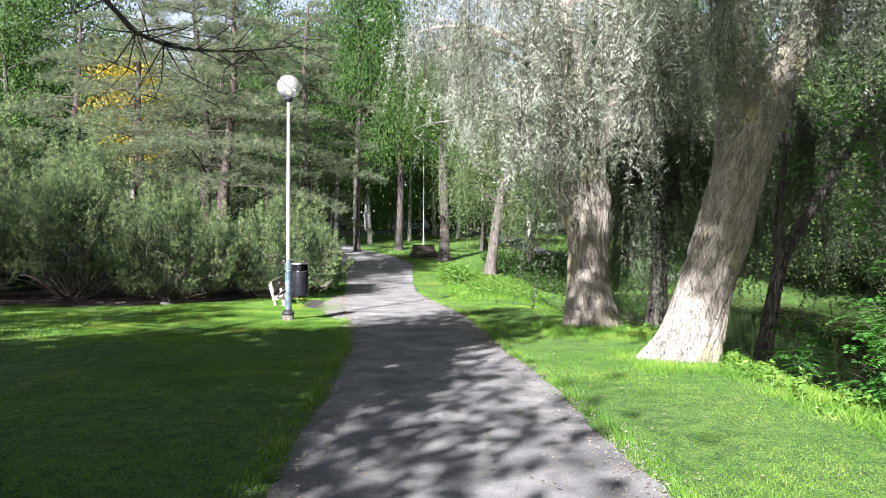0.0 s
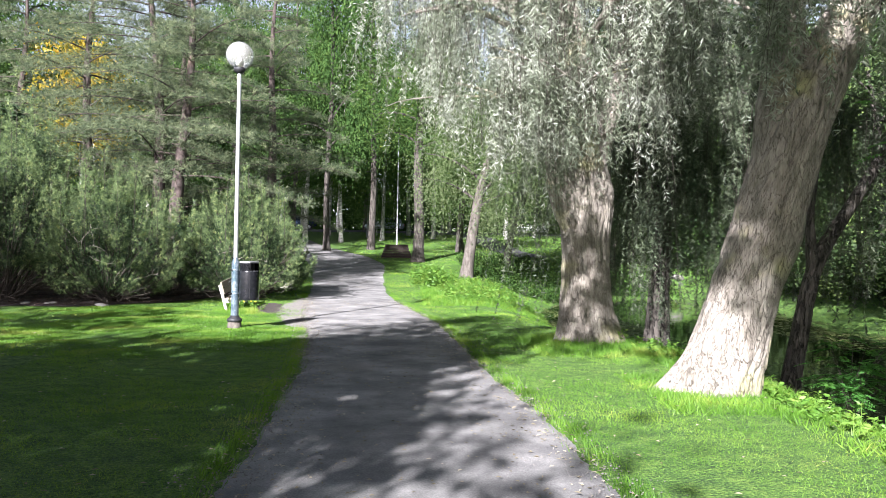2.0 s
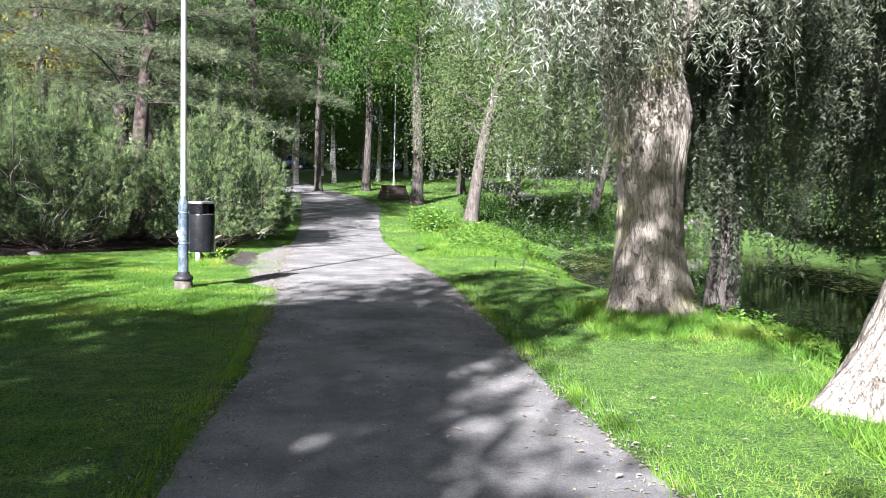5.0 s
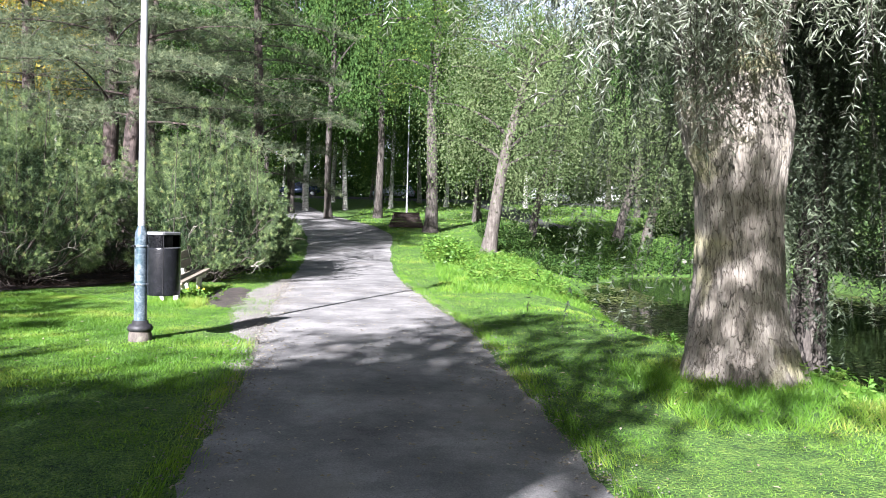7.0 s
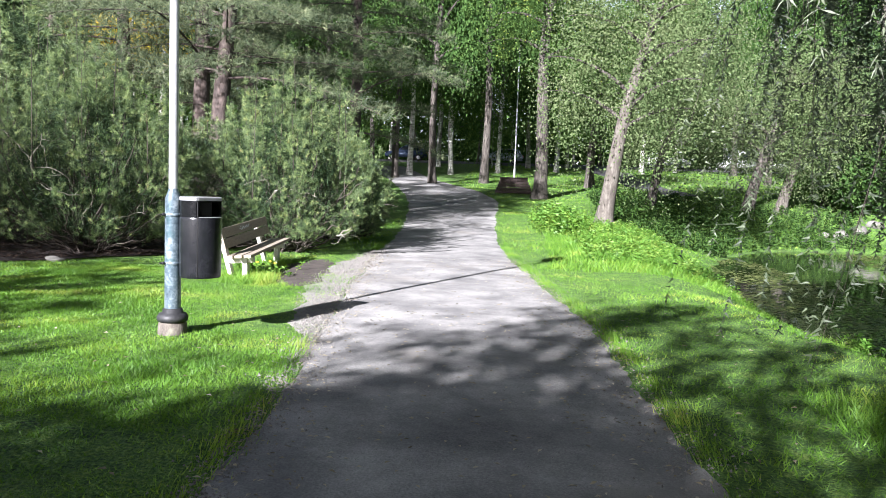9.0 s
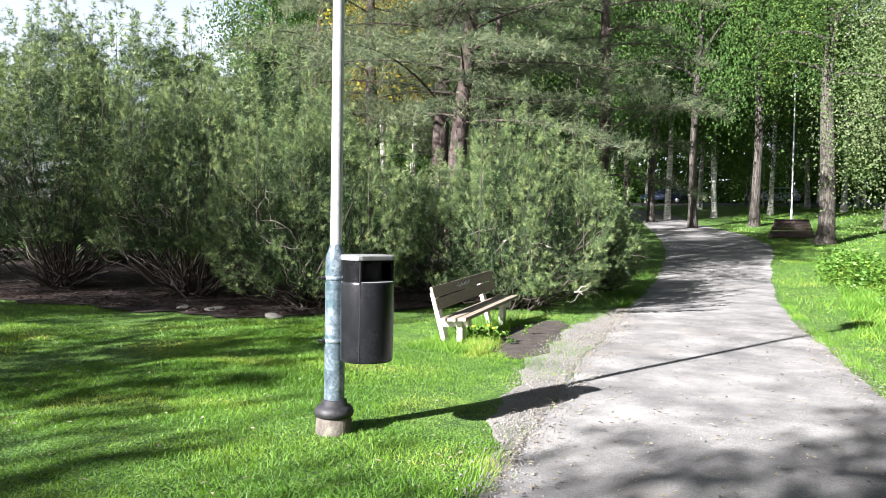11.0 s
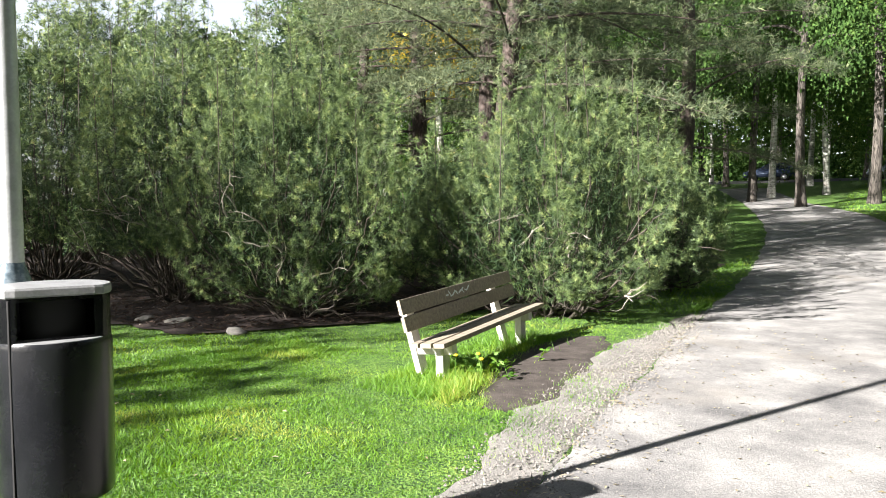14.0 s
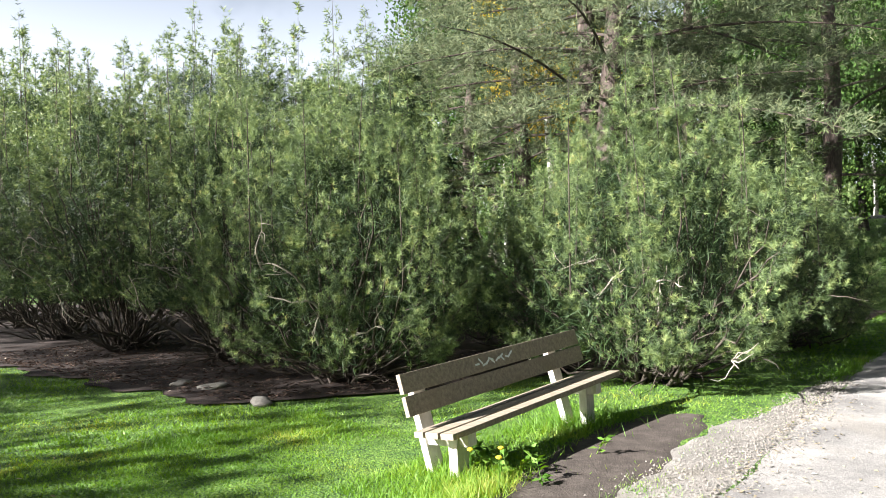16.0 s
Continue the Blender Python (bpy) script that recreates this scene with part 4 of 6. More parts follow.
def scots_pine(x, y, h, lean, seed, first=2.6, reach=4.2, pads=60, label="tall Scots pine with orange flaking bark and layered boughs", r0=0.28):
    r = np.random.default_rng(seed)
    root = tree_root("scots_pine", x, y, label, group="pines behind the shrubs")
    n = 26
    z = np.linspace(-0.1, h, n)
    pts = np.stack([lean[0] * z / h + 0.12 * np.sin(z * 0.5 + seed), lean[1] * z / h + 0.1 * np.cos(z * 0.4 + seed), z], 1)
    tb = Buf()
    tb.add(*tube(pts, np.interp(z, [0, 0.6, h], [r0 * 1.35, r0, r0 * 0.2]), 18, 0.06, seed))
    mesh_ob("trunk", tb.mesh("pine_trunk", M_PINEBARK), root)
    bb, P, D = Buf(), [], []
    for k in range(pads):
        f = (k + 0.5) / pads
        zz = first + (h - first) * f
        a = k * 2.39996 + r.normal(0, 0.3)
        L = reach * (1 - 0.75 * f ** 1.5) * r.uniform(0.6, 1.1)
        s = np.array([np.interp(zz, z, pts[:, i]) for i in range(3)])
        e = s + np.array([math.cos(a) * L, math.sin(a) * L, L * r.uniform(-0.25, 0.12)])
        m = (s + e) / 2 + np.array([0, 0, 0.12 * L])
        c = bezier(s, m, e, 9)
        bb.add(*tube(c, np.linspace(0.04, 0.008, 9), 5))
        q = int(60 + 46 * L)
        t = r.uniform(0.18, 1.05, q)
        p = s + (e - s) * t[:, None] + np.array([0, 0, 0.25 * L]) * (t * (1 - t))[:, None]
        side = np.array([-math.sin(a), math.cos(a), 0])
        p = p + side * (r.normal(0, 0.24 * L * 0.7, q) * (1.2 - 0.6 * t))[:, None] + np.array([0, 0, 1]) * r.normal(0.03, 0.075, q)[:, None]
        d = unit(unit(e - s) * 0.6 + side * r.normal(0, 0.6, q)[:, None] + np.array([0, 0, 0.15]) + r.normal(0, 0.3, (q, 3)))
        P.append(p)
        D.append(d)
    P, D = np.concatenate(P), np.concatenate(D)
    nb = Buf()
    nb.add(*brushes(P, D, r.uniform(0.14, 0.30, len(P)), 12, 0.15, 0.013, r))
    mesh_ob("bough", bb.mesh("pine_bough", M_PINEBARK), root, kind="stuff")
    mesh_ob("crown", nb.mesh("pine_crown", M_SCOTS), root, "soft grey-green layered needles", kind="stuff")
    return root


scots_pine(-9.1, 31.2, 13, (0.4, 0.2), 41, first=4.2, reach=5.4, pads=46)
scots_pine(-9.9, 32.0, 14, (-0.8, 0.5), 42, first=4.4, reach=5.6, pads=44)
scots_pine(-7.2, 38.5, 14, (0.3, 0.3), 43, first=3.0, reach=5.2, pads=40)
scots_pine(-14.0, 34.5, 14, (0.2, 0.3), 44, first=2.8, reach=5.6, pads=46)
scots_pine(-12.5, 42.0, 15, (0.2, 0.3), 45, first=3.0, reach=5.0, pads=28)
scots_pine(-18.5, 37.5, 13, (0.2, 0.3), 46, first=2.4, reach=5.4, pads=40)


def broadleaf(name, x, y, h, crown, seed, count, leaf, leaf_mat, bark, label, r0=0.2, lean=(0, 0), base=0.3, group="trees of the park", droop=0.0, limbs=16, z=None, loose=1.0):
    """Trunk, boughs and a crown of many small leaves in clumps round the bough ends."""
    r = np.random.default_rng(seed)
    root = tree_root(name, x, y, label, group=group, z=z)
    n = 18
    zz = np.linspace(-0.2, h * 0.92, n)
    pts = np.stack([lean[0] * (np.maximum(zz, 0) / h) ** 1.2 + 0.1 * np.sin(zz * 0.6 + seed), lean[1] * (zz / h) + 0.1 * np.cos(zz * 0.5), zz], 1)
    tb = Buf()
    tb.add(*tube(pts, np.interp(zz, [-0.2, 0.0, 0.8, h * 0.5, h], [r0 * 1.6, r0 * 1.35, r0, r0 * 0.7, r0 * 0.12]), 12, 0.06, seed))
    mesh_ob("trunk", tb.mesh("tree_trunk", bark), root)
    bb, P = Buf(), []
    for k in range(limbs):
        f = (k + 0.5) / limbs
        z0 = h * (base + (0.95 - base) * f) * 0.92
        a = k * 2.39996 + r.normal(0, 0.4)
        L = crown * math.sqrt(max(0.1, 1 - (2 * f - 0.8) ** 2 * 0.62)) * r.uniform(0.65, 1.1)
        s = np.array([np.interp(z0, zz, pts[:, i]) for i in range(3)])
        e = s + np.array([math.cos(a) * L, math.sin(a) * L, L * r.uniform(0.1, 0.5)])
        c = bezier(s, (s + e) / 2 + np.array([0, 0, 0.25 * L]), e, 8)
        bb.add(*tube(c, np.linspace(r0 * 0.32, 0.012, 8), 5))
        for _ in range(5):
            t = r.uniform(0.35, 1.0)
            p = s + (e - s) * t + r.normal(0, 0.22 * L, 3) * np.array([1, 1, 0.7])
            q = count // (limbs * 5)
            g = r.normal(0, 1, (q, 3)) * np.array([0.42, 0.42, 0.34 + droop * 0.5]) * crown * 0.36 * loose
            g[:, 2] -= droop * np.abs(r.normal(0, 0.7, q))
            P.append(p + g)
    P = np.concatenate(P)
    D = r.normal(0, 1, (len(P), 3)) + np.array([0, 0, -0.5])
    lb = Buf()
    lb.add(*needles(P, D, leaf * 1.1, leaf * 0.8, r))
    mesh_ob("bough", bb.mesh("tree_bough", M_DARKBARK), root, kind="stuff")
    mesh_ob("crown", lb.mesh("tree_crown", leaf_mat), root, kind="stuff")
    return root


# trees that stand beyond the bend, by the bank
broadleaf("birch_tree", 0.0, 49.4, 16, 4.2, 51, 26000, 0.11, M_BIRCH, M_DARKBARK, "tall straight dark-barked birch with flared foot", 0.34, (0.2, 0.3), 0.46, droop=0.3, z=0.95)
broadleaf("willow_tree", 2.3, 39.0, 10, 3.4, 52, 34000, 0.085, M_FARWILLOW, M_PALEBOLE, "slanting pale-barked willow above the bank", 0.29, (2.2, 0.3), 0.36, droop=1.0)
broadleaf("willow_tree", 5.4, 48.4, 9, 3.4, 53, 28000, 0.09, M_FARWILLOW, M_DARKBARK, "slanting dark willow with drooping pale leaves", 0.22, (2.4, 0.2), 0.33, droop=0.8)
broadleaf("willow_tree", 3.2, 58.0, 10, 3.2, 54, 15000, 0.11, M_BIRCH, M_DARKBARK, "dark-trunked broadleaf tree on the lawn", 0.26, (0.4, 0.2), 0.34, droop=0.5)
broadleaf("willow_tree", 10.87, 51.3, 9, 3.4, 55, 26000, 0.09, M_FARWILLOW, M_DARKBARK, "slanting willow on the far bank", 0.3, (2.0, 0.2), 0.32, droop=0.9)
broadleaf("willow_tree", 12.75, 52.3, 9, 3.4, 56, 26000, 0.09, M_FARWILLOW, M_PALEBOLE, "slanting pale willow on the far bank", 0.28, (2.2, 0.2), 0.32, droop=0.9)
broadleaf("birch_tree", -16.0, 38.8, 12.5, 2.3, 57, 6000, 0.15, M_YELLOWLEAF, M_BIRCHBARK, "birch turning yellow among the pines", 0.14, (0.2, 0.2), 0.5, droop=0.3)
# park trees beside the walk's beginning that throw the shade on lawn and path
broadleaf("maple_tree", -7.6, -3.0, 11.0, 3.1, 61, 10600, 0.22, M_DARKLEAF, M_DARKBARK, "broad dark-leaved tree shading the path", 0.25, (0.2, 0.2), 0.40)
broadleaf("maple_tree", -11.6, -6.0, 12, 4.8, 62, 7000, 0.30, M_DARKLEAF, M_DARKBARK, "broad dark-leaved tree shading the lawn", 0.28, (0.2, 0.2), 0.36)
broadleaf("maple_tree", -12.0, -13.0, 12, 4.8, 63, 7000, 0.30, M_DARKLEAF, M_DARKBARK, "broad dark-leaved tree at the lawn's edge", 0.28, (0.2, 0.2), 0.33)
broadleaf("maple_tree", -17.6, -5.5, 11, 4.6, 64, 6000, 0.30, M_DARKLEAF, M_DARKBARK, "dark-leaved tree on the shaded lawn", 0.28, (0.2, 0.2), 0.36)
# sparse tree added out of view for the dapples on the lawn
broadleaf("maple_tree", -13.4, 3.8, 10.4, 3.4, 66, 1300, 0.28, M_DARKLEAF, M_DARKBARK, "unseen thin-crowned tree added to dapple the lawn", 0.16, (0.1, 0.1), 0.5)
# added tall trees, unseen across the lawn, whose high crowns shade the shrubs' foot
broadleaf("maple_tree", -18.8, 3.2, 11.0, 3.8, 67, 2300, 0.28, M_DARKLEAF, M_DARKBARK, "unseen round dark-leaved tree added to shade the shrubs", 0.2, (0.1, 0.1), 0.5)
# two more unseen trees, added to shade the path and the bank
broadleaf("maple_tree", -6.5, 1.0, 12, 2.1, 65, 1800, 0.20, M_DARKLEAF, M_DARKBARK, "unseen slim dark-leaved tree added to shade the path", 0.16, (0.1, 0.1), 0.55)
broadleaf("maple_tree", -8.0, -2.0, 11.4, 2.0, 68, 1500, 0.20, M_DARKLEAF, M_DARKBARK, "unseen leaning maple added to shade the pond bank", 0.15, (6.2, 3.6), 0.70)
# unseen high crowns, placed only for shade low on the shrubs
for k, (x, y) in enumerate(((-20.0, 1.2), (-25.5, 1.6), (-31.0, 2.4))):
    broadleaf("shade_ash_tree", x, y, 16, 3.7, 47 + k, 1900, 0.30, M_DARKLEAF, M_DARKBARK, "unseen tall bare-stemmed ash added to shade the shrubs", 0.2, (0.2, 0.2), 0.76)
# tree added out of view to shade the forked willow's upper trunk
broadleaf("shade_ash_tree", 1.7, -8.0, 16.2, 2.1, 44, 3600, 0.26, M_DARKLEAF, M_DARKBARK, "unseen leaning ash added to shade the forked willow's trunk", 0.2, (-5.7, 0.2), 0.76)
OVER = bpy.data.objects["maple_tree"]
ob_, r_ = Buf(), np.random.default_rng(64)
main = bezier((0.1, 0.4, 5.2), (4.4, 7.0, 4.6), (5.2, 8.9, 3.3), 16)
ob_.add(*tube(main, np.linspace(0.05, 0.018, 16), 7, 0.05, 1))
tail = bezier(main[-1], (5.45, 9.4, 3.2), (6.2, 10.0, 3.5), 10)
ob_.add(*tube(tail, np.linspace(0.018, 0.006, 10), 5))
for q in list(main[7:]) + list(tail):
    for _ in range(3):
        g = unit(r_.normal(0, 1, 3) * np.array([1, 1, 0.8]) + np.array([0.3, 0.2, -0.2]))
        ob_.add(*tube(np.stack([q, q + g * 0.3, q + g * 0.55 + r_.normal(0, 0.08, 3)]), [0.007, 0.005, 0.002], 4))
mesh_ob("bare_branch", ob_.mesh("bare_branch", M_DARKBARK), OVER, "bare dark overhanging branch")

# woods behind: three kinds, set out in rows and copied
KIND = [broadleaf("birch_tree", -6.5, 66.0, 15, 3.6, 71, 17000, 0.15, M_BIRCH, M_BIRCHBARK, "slender pale-barked birch with yellowing leaves", 0.17, (0.3, 0), 0.34, "birches of the wood", 0.35),
        broadleaf("birch_tree", -11.5, 71.0, 16, 4.0, 72, 18000, 0.145, M_DARKLEAF, M_DARKBARK, "dark-trunked tree with deep green leaves", 0.22, (0.2, 0), 0.32, "trees of the wood", 0.3),
        broadleaf("birch_tree", -19.0, 47.0, 15, 3.8, 73, 17000, 0.145, M_BIRCH, M_BIRCHBARK, "light green birch behind the pines", 0.18, (0.3, 0), 0.16, "birches of the wood", 0.6)]
SPOTS = [(-22, 55), (-25, 43), (-27, 50), (-16, 52), (-13, 58), (-18, 63), (-3, 69), (-8.5, 76), (-15, 78), (-22, 72), (-28, 64), (1.5, 73), (-5, 82), (2.5, 80), (-1.0, 78), (-11.5, 79), (12, 79), (16, 76), (22, 74), (27, 70), (33, 68), (10, 98), (4, 100), (-3, 98), (-10, 99),
         (-17, 98), (-24, 96), (16, 99), (22, 97), (30, 94), (38, 88), (-31, 90), (-32, 76), (25, 62), (31, 63), (38, 62), (42, 55), (-21, 84), (8.5, 74), (-34, 57), (46, 68), (50, 50), (52, 38), (52, 25), (-6, 90), (0, 92), (6.5, 93), (13, 93), (-13, 90), (-19, 90), (19, 92), (26, 90), (33, 84), (-26, 58), (-9, 64), (-14, 67), (-4.5, 73), (20, 68), (28, 74), (35, 75), (-30, 60)]
# trees behind and beside the walk, out of view, added to block sky light
SPOTS += [(9, -4), (13, -10), (4, -12), (18, -16), (10, -20), (-2, -24), (-9, -30), (-18, -22), (-28, -14), (3, -30), (-36, -4), (-38, 8), (-26, -30), (24, -10)]
TALL = [(-6.5, 57), (-9.5, 61), (-3.4, 59), (-27, 49), (-23, 47), (-12.5, 54), (22, 64), (27, 66), (32, 66), (37, 63), (42, 58), (16, 66)]
SPOTS += TALL
for k, (x, y) in enumerate(SPOTS):
    src = KIND[1] if (x, y) in TALL else KIND[(k * 7 + k // 3) % 3]
    s = 0.85 + 0.3 * ((k * 37) % 10) / 10
    c = copy_thing(src, pose(x, y, hz(x, y) - 0.05, 0, 0, k * 77.0))
    c.scale = (s, s, s * (1.5 if (x, y) in TALL else 1.25 if y > 60 else 1.0))


def spruce(x, y, h, reach, seed, per_m=300):
    r = np.random.default_rng(seed)
    root = tree_root("spruce_tree", x, y, "dark green spruce with boughs to the ground", group="spruces of the park")
    tb = Buf()
    tb.add(*tube(np.stack([np.zeros(8), np.zeros(8), np.linspace(-0.2, h, 8)], 1), np.linspace(0.2, 0.02, 8), 8))
    mesh_ob("trunk", tb.mesh("spruce_trunk", M_DARKBARK), root)
    P, D = [], []
    for k in range(int(h * 6)):
        f = (k + 0.5) / (h * 6)
        a = k * 2.39996
        L = reach * (1 - f) ** 0.85 * r.uniform(0.7, 1.1) + 0.15
        q = int(16 + 16 * L)
        t = r.uniform(0.15, 1.0, q)
        d = np.array([math.cos(a), math.sin(a), -0.28])
        sd = np.array([-math.sin(a), math.cos(a), 0])
        P.append(np.array([0, 0, 0.4 + (h - 0.4) * f]) + d * (t * L)[:, None] + sd * (r.normal(0, 0.16, q) * L * (1.1 - t))[:, None])
        D.append(d * 0.7 + sd * r.normal(0, 0.5, q)[:, None] + np.array([0, 0, -0.3]))
    P, D = np.concatenate(P), np.concatenate(D)
    nb = Buf()
    nb.add(*brushes(P, D, np.full(len(P), 0.55), 4, 0.32, 0.12, r, 0.6))
    mesh_ob("crown", nb.mesh("spruce_crown", M_SPRUCE), root, kind="stuff")
    return root


S0 = spruce(19.5, 61.5, 11, 3.4, 81)
for k, (x, y) in enumerate([(18.2, 54.6), (21.0, 57.8), (26.5, 61.5), (30.5, 62.0), (23.5, 62.5), (28, 64), (33, 64), (41, 57), (45, 53), (24.5, 58.5), (38, 61), (47, 44), (49, 35), (50, 27), (51, 18), (-31, 60), (-16.5, 57)]):
    copy_thing(S0, pose(x, y, hz(x, y), 0, 0, k * 60)).scale = (1, 1, (0.8 + 0.06 * (k % 5)) * (1.7 if x < 2 else 1.0))


for k, (x, y) in enumerate([(-15.2, 31.0), (-19.6, 32.4), (-24.4, 31.8), (-29.5, 30.0), (-17.2, 33.5), (-22.2, 33.6)]):
    copy_thing(S0, pose(x, y, hz(x, y), 0, 0, 40 + k * 60)).scale = (0.8, 0.8, 0.62 + 0.05 * (k % 3))


def shrub(name, x, y, rx, h, seed, count, leaf, material, label, category="shrub", group=""):
    r = np.random.default_rng(seed)
    root = tree_root(name, x, y, label, category, group)
    sb, P = Buf(), []
    for k in range(14):
        a = k * 2.39996
        e = np.array([math.cos(a) * rx * r.uniform(0.3, 1), math.sin(a) * rx * r.uniform(0.3, 1), h * r.uniform(0.55, 1)])
        c = bezier((r.normal(0, 0.1), r.normal(0, 0.1), 0), (e[0] * 0.4, e[1] * 0.4, e[2] * 0.7), e, 7)
        sb.add(*tube(c, np.linspace(0.02, 0.005, 7), 4))
        q = count // 14
        t = r.uniform(0.25, 1.05, q)
        P.append(np.stack([np.interp(t, np.linspace(0, 1, 7), c[:, i]) for i in range(3)], 1) + r.normal(0, 0.16 * rx, (q, 3)))
    P = np.concatenate(P)
    P[:, 2] = np.maximum(P[:, 2], 0.05)
    lb = Buf()
    lb.add(*leaves(P, r.normal(0, 1, (len(P), 3)) + np.array([0, 0, -0.2]), leaf, leaf * 0.55, r=r))
    mesh_ob("stem", sb.mesh(name + "_stem", M_TWIG), root, kind="stuff")
    mesh_ob("foliage", lb.mesh(name + "_foliage", material), root, kind="stuff")
    return root


def far_woods(n, seed):
    r = np.random.default_rng(seed)
    x = r.uniform(-75, 75, n)
    y = r.uniform(100, 124, n) - 0.006 * x * x * (np.abs(x) < 60)
    z = height(x, y) + 13 * r.beta(1.0, 1.7, n) * (0.75 + 0.25 * np.sin(x * 0.35))
    V, F = needles(np.stack([x, y, z], 1), r.normal(0, 1, (n, 3)), 0.8, 0.55, r)
    tagged(mesh_ob("far_woods", mesh_np("far_woods", V, F, M_DARKLEAF)), "dark green woods beyond the street", "woods", kind="stuff")


far_woods(48000, 92)

# undergrowth round the far side of the pond
B0 = shrub("bush", 22.0, 59.0, 2.6, 3.4, 91, 2200, 0.30, M_DARKLEAF, "dense dark green bush on the far bank", group="bushes of the far bank")
for k, (x, y) in enumerate([(15.4, 54.0), (16.4, 52.6), (17.2, 52.8), (19.6, 55.2), (22.2, 57.6), (18.8, 57.6), (24.8, 58.9), (27.8, 59.8), (32.5, 60.6), (25.5, 60.2), (30, 61.5), (35, 60), (39, 57), (43, 52), (47, 47), (48.5, 40), (49.5, 33), (50, 26), (50.5, 18), (50.5, 10), (-12, 46), (-16, 43), (-22, 38), (-26, 37)]):
    copy_thing(B0, pose(x, y, hz(x, y), 0, 0, k * 50)).scale = (1, 1, 0.8 + 0.1 * (k % 4))

# trees and bushes across the pond, their shade painted into the leaf colour
A0 = broadleaf("alder_tree", 19.5, 33.0, 12, 3.8, 74, 18000, 0.145, M_SHADEDLEAF, M_DARKBARK, "alder with leaves darkened for shade, crowding the pond's far side", 0.2, (-1.2, 0), 0.1, "alders across the pond", 0.8)
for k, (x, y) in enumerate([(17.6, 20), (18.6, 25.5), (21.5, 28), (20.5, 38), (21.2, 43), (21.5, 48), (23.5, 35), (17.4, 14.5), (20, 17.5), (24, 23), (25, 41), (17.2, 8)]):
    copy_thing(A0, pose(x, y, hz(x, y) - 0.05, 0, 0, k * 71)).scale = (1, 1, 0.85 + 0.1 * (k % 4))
W0 = shrub("bush", 18.2, 31.0, 2.2, 2.6, 93, 2600, 0.20, M_SHADEDLEAF, "leafy bush at the water's edge, its leaves darkened for shade", group="bushes at the water")
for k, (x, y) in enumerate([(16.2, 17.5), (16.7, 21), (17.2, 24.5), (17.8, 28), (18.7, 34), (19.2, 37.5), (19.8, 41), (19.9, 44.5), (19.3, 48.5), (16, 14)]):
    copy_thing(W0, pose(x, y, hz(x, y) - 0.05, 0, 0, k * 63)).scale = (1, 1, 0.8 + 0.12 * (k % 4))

# ---- lamp, bin, bench ----
LX, LY = -3.53, 17.25


def globe_lamp():
    root = thing("street_lamp", pose(LX, LY, hz(LX, LY)), "pale park lamp post with a milky globe on a steel pole", "lamp post")
    part("footing", lathe([(0, -0.15), (0.125, -0.15), (0.135, 0.02), (0.128, 0.10), (0.11, 0.135), (0.0, 0.135)], 24), M_CONCRETE, root, "rough concrete footing", True)
    part("collar", lathe([(0.08, 0.12), (0.138, 0.125), (0.145, 0.16), (0.125, 0.195), (0.095, 0.205), (0.09, 0.24), (0.076, 0.245)], 24), M_BLACK, root, "black rubber collar", True)
    part("sleeve", lathe([(0.074, 0.2), (0.074, 1.25), (0.072, 1.28), (0.044, 1.36), (0.042, 1.37)], 28), M_SLEEVE, root, "scuffed blue-grey lower tube", True)
    part("pole", lathe([(0.042, 1.34), (0.041, 3.0), (0.038, 4.97), (0.038, 5.03)], 24), M_GALV, root, "", True)
    part("cap", lathe([(0.0, 4.97), (0.06, 4.97), (0.10, 5.02), (0.115, 5.06), (0.10, 5.085), (0.0, 5.09)], 24), M_BLACK, root, "dark cap under the globe", True)
    R = 0.265
    prof = [(R * math.sin(a), 5.325 - R * math.cos(a)) for a in np.linspace(0.30, math.pi, 20)]
    prof[-1] = (0.0, prof[-1][1])
    part("globe", lathe(prof, 36), M_GLOBE, root, "milky acrylic globe", True)
    part("bulb", lathe([(0.0, 5.07), (0.05, 5.08), (0.06, 5.20), (0.04, 5.29), (0, 5.31)], 16), M_PALEWOOD, root, "", True)
    return root


globe_lamp()


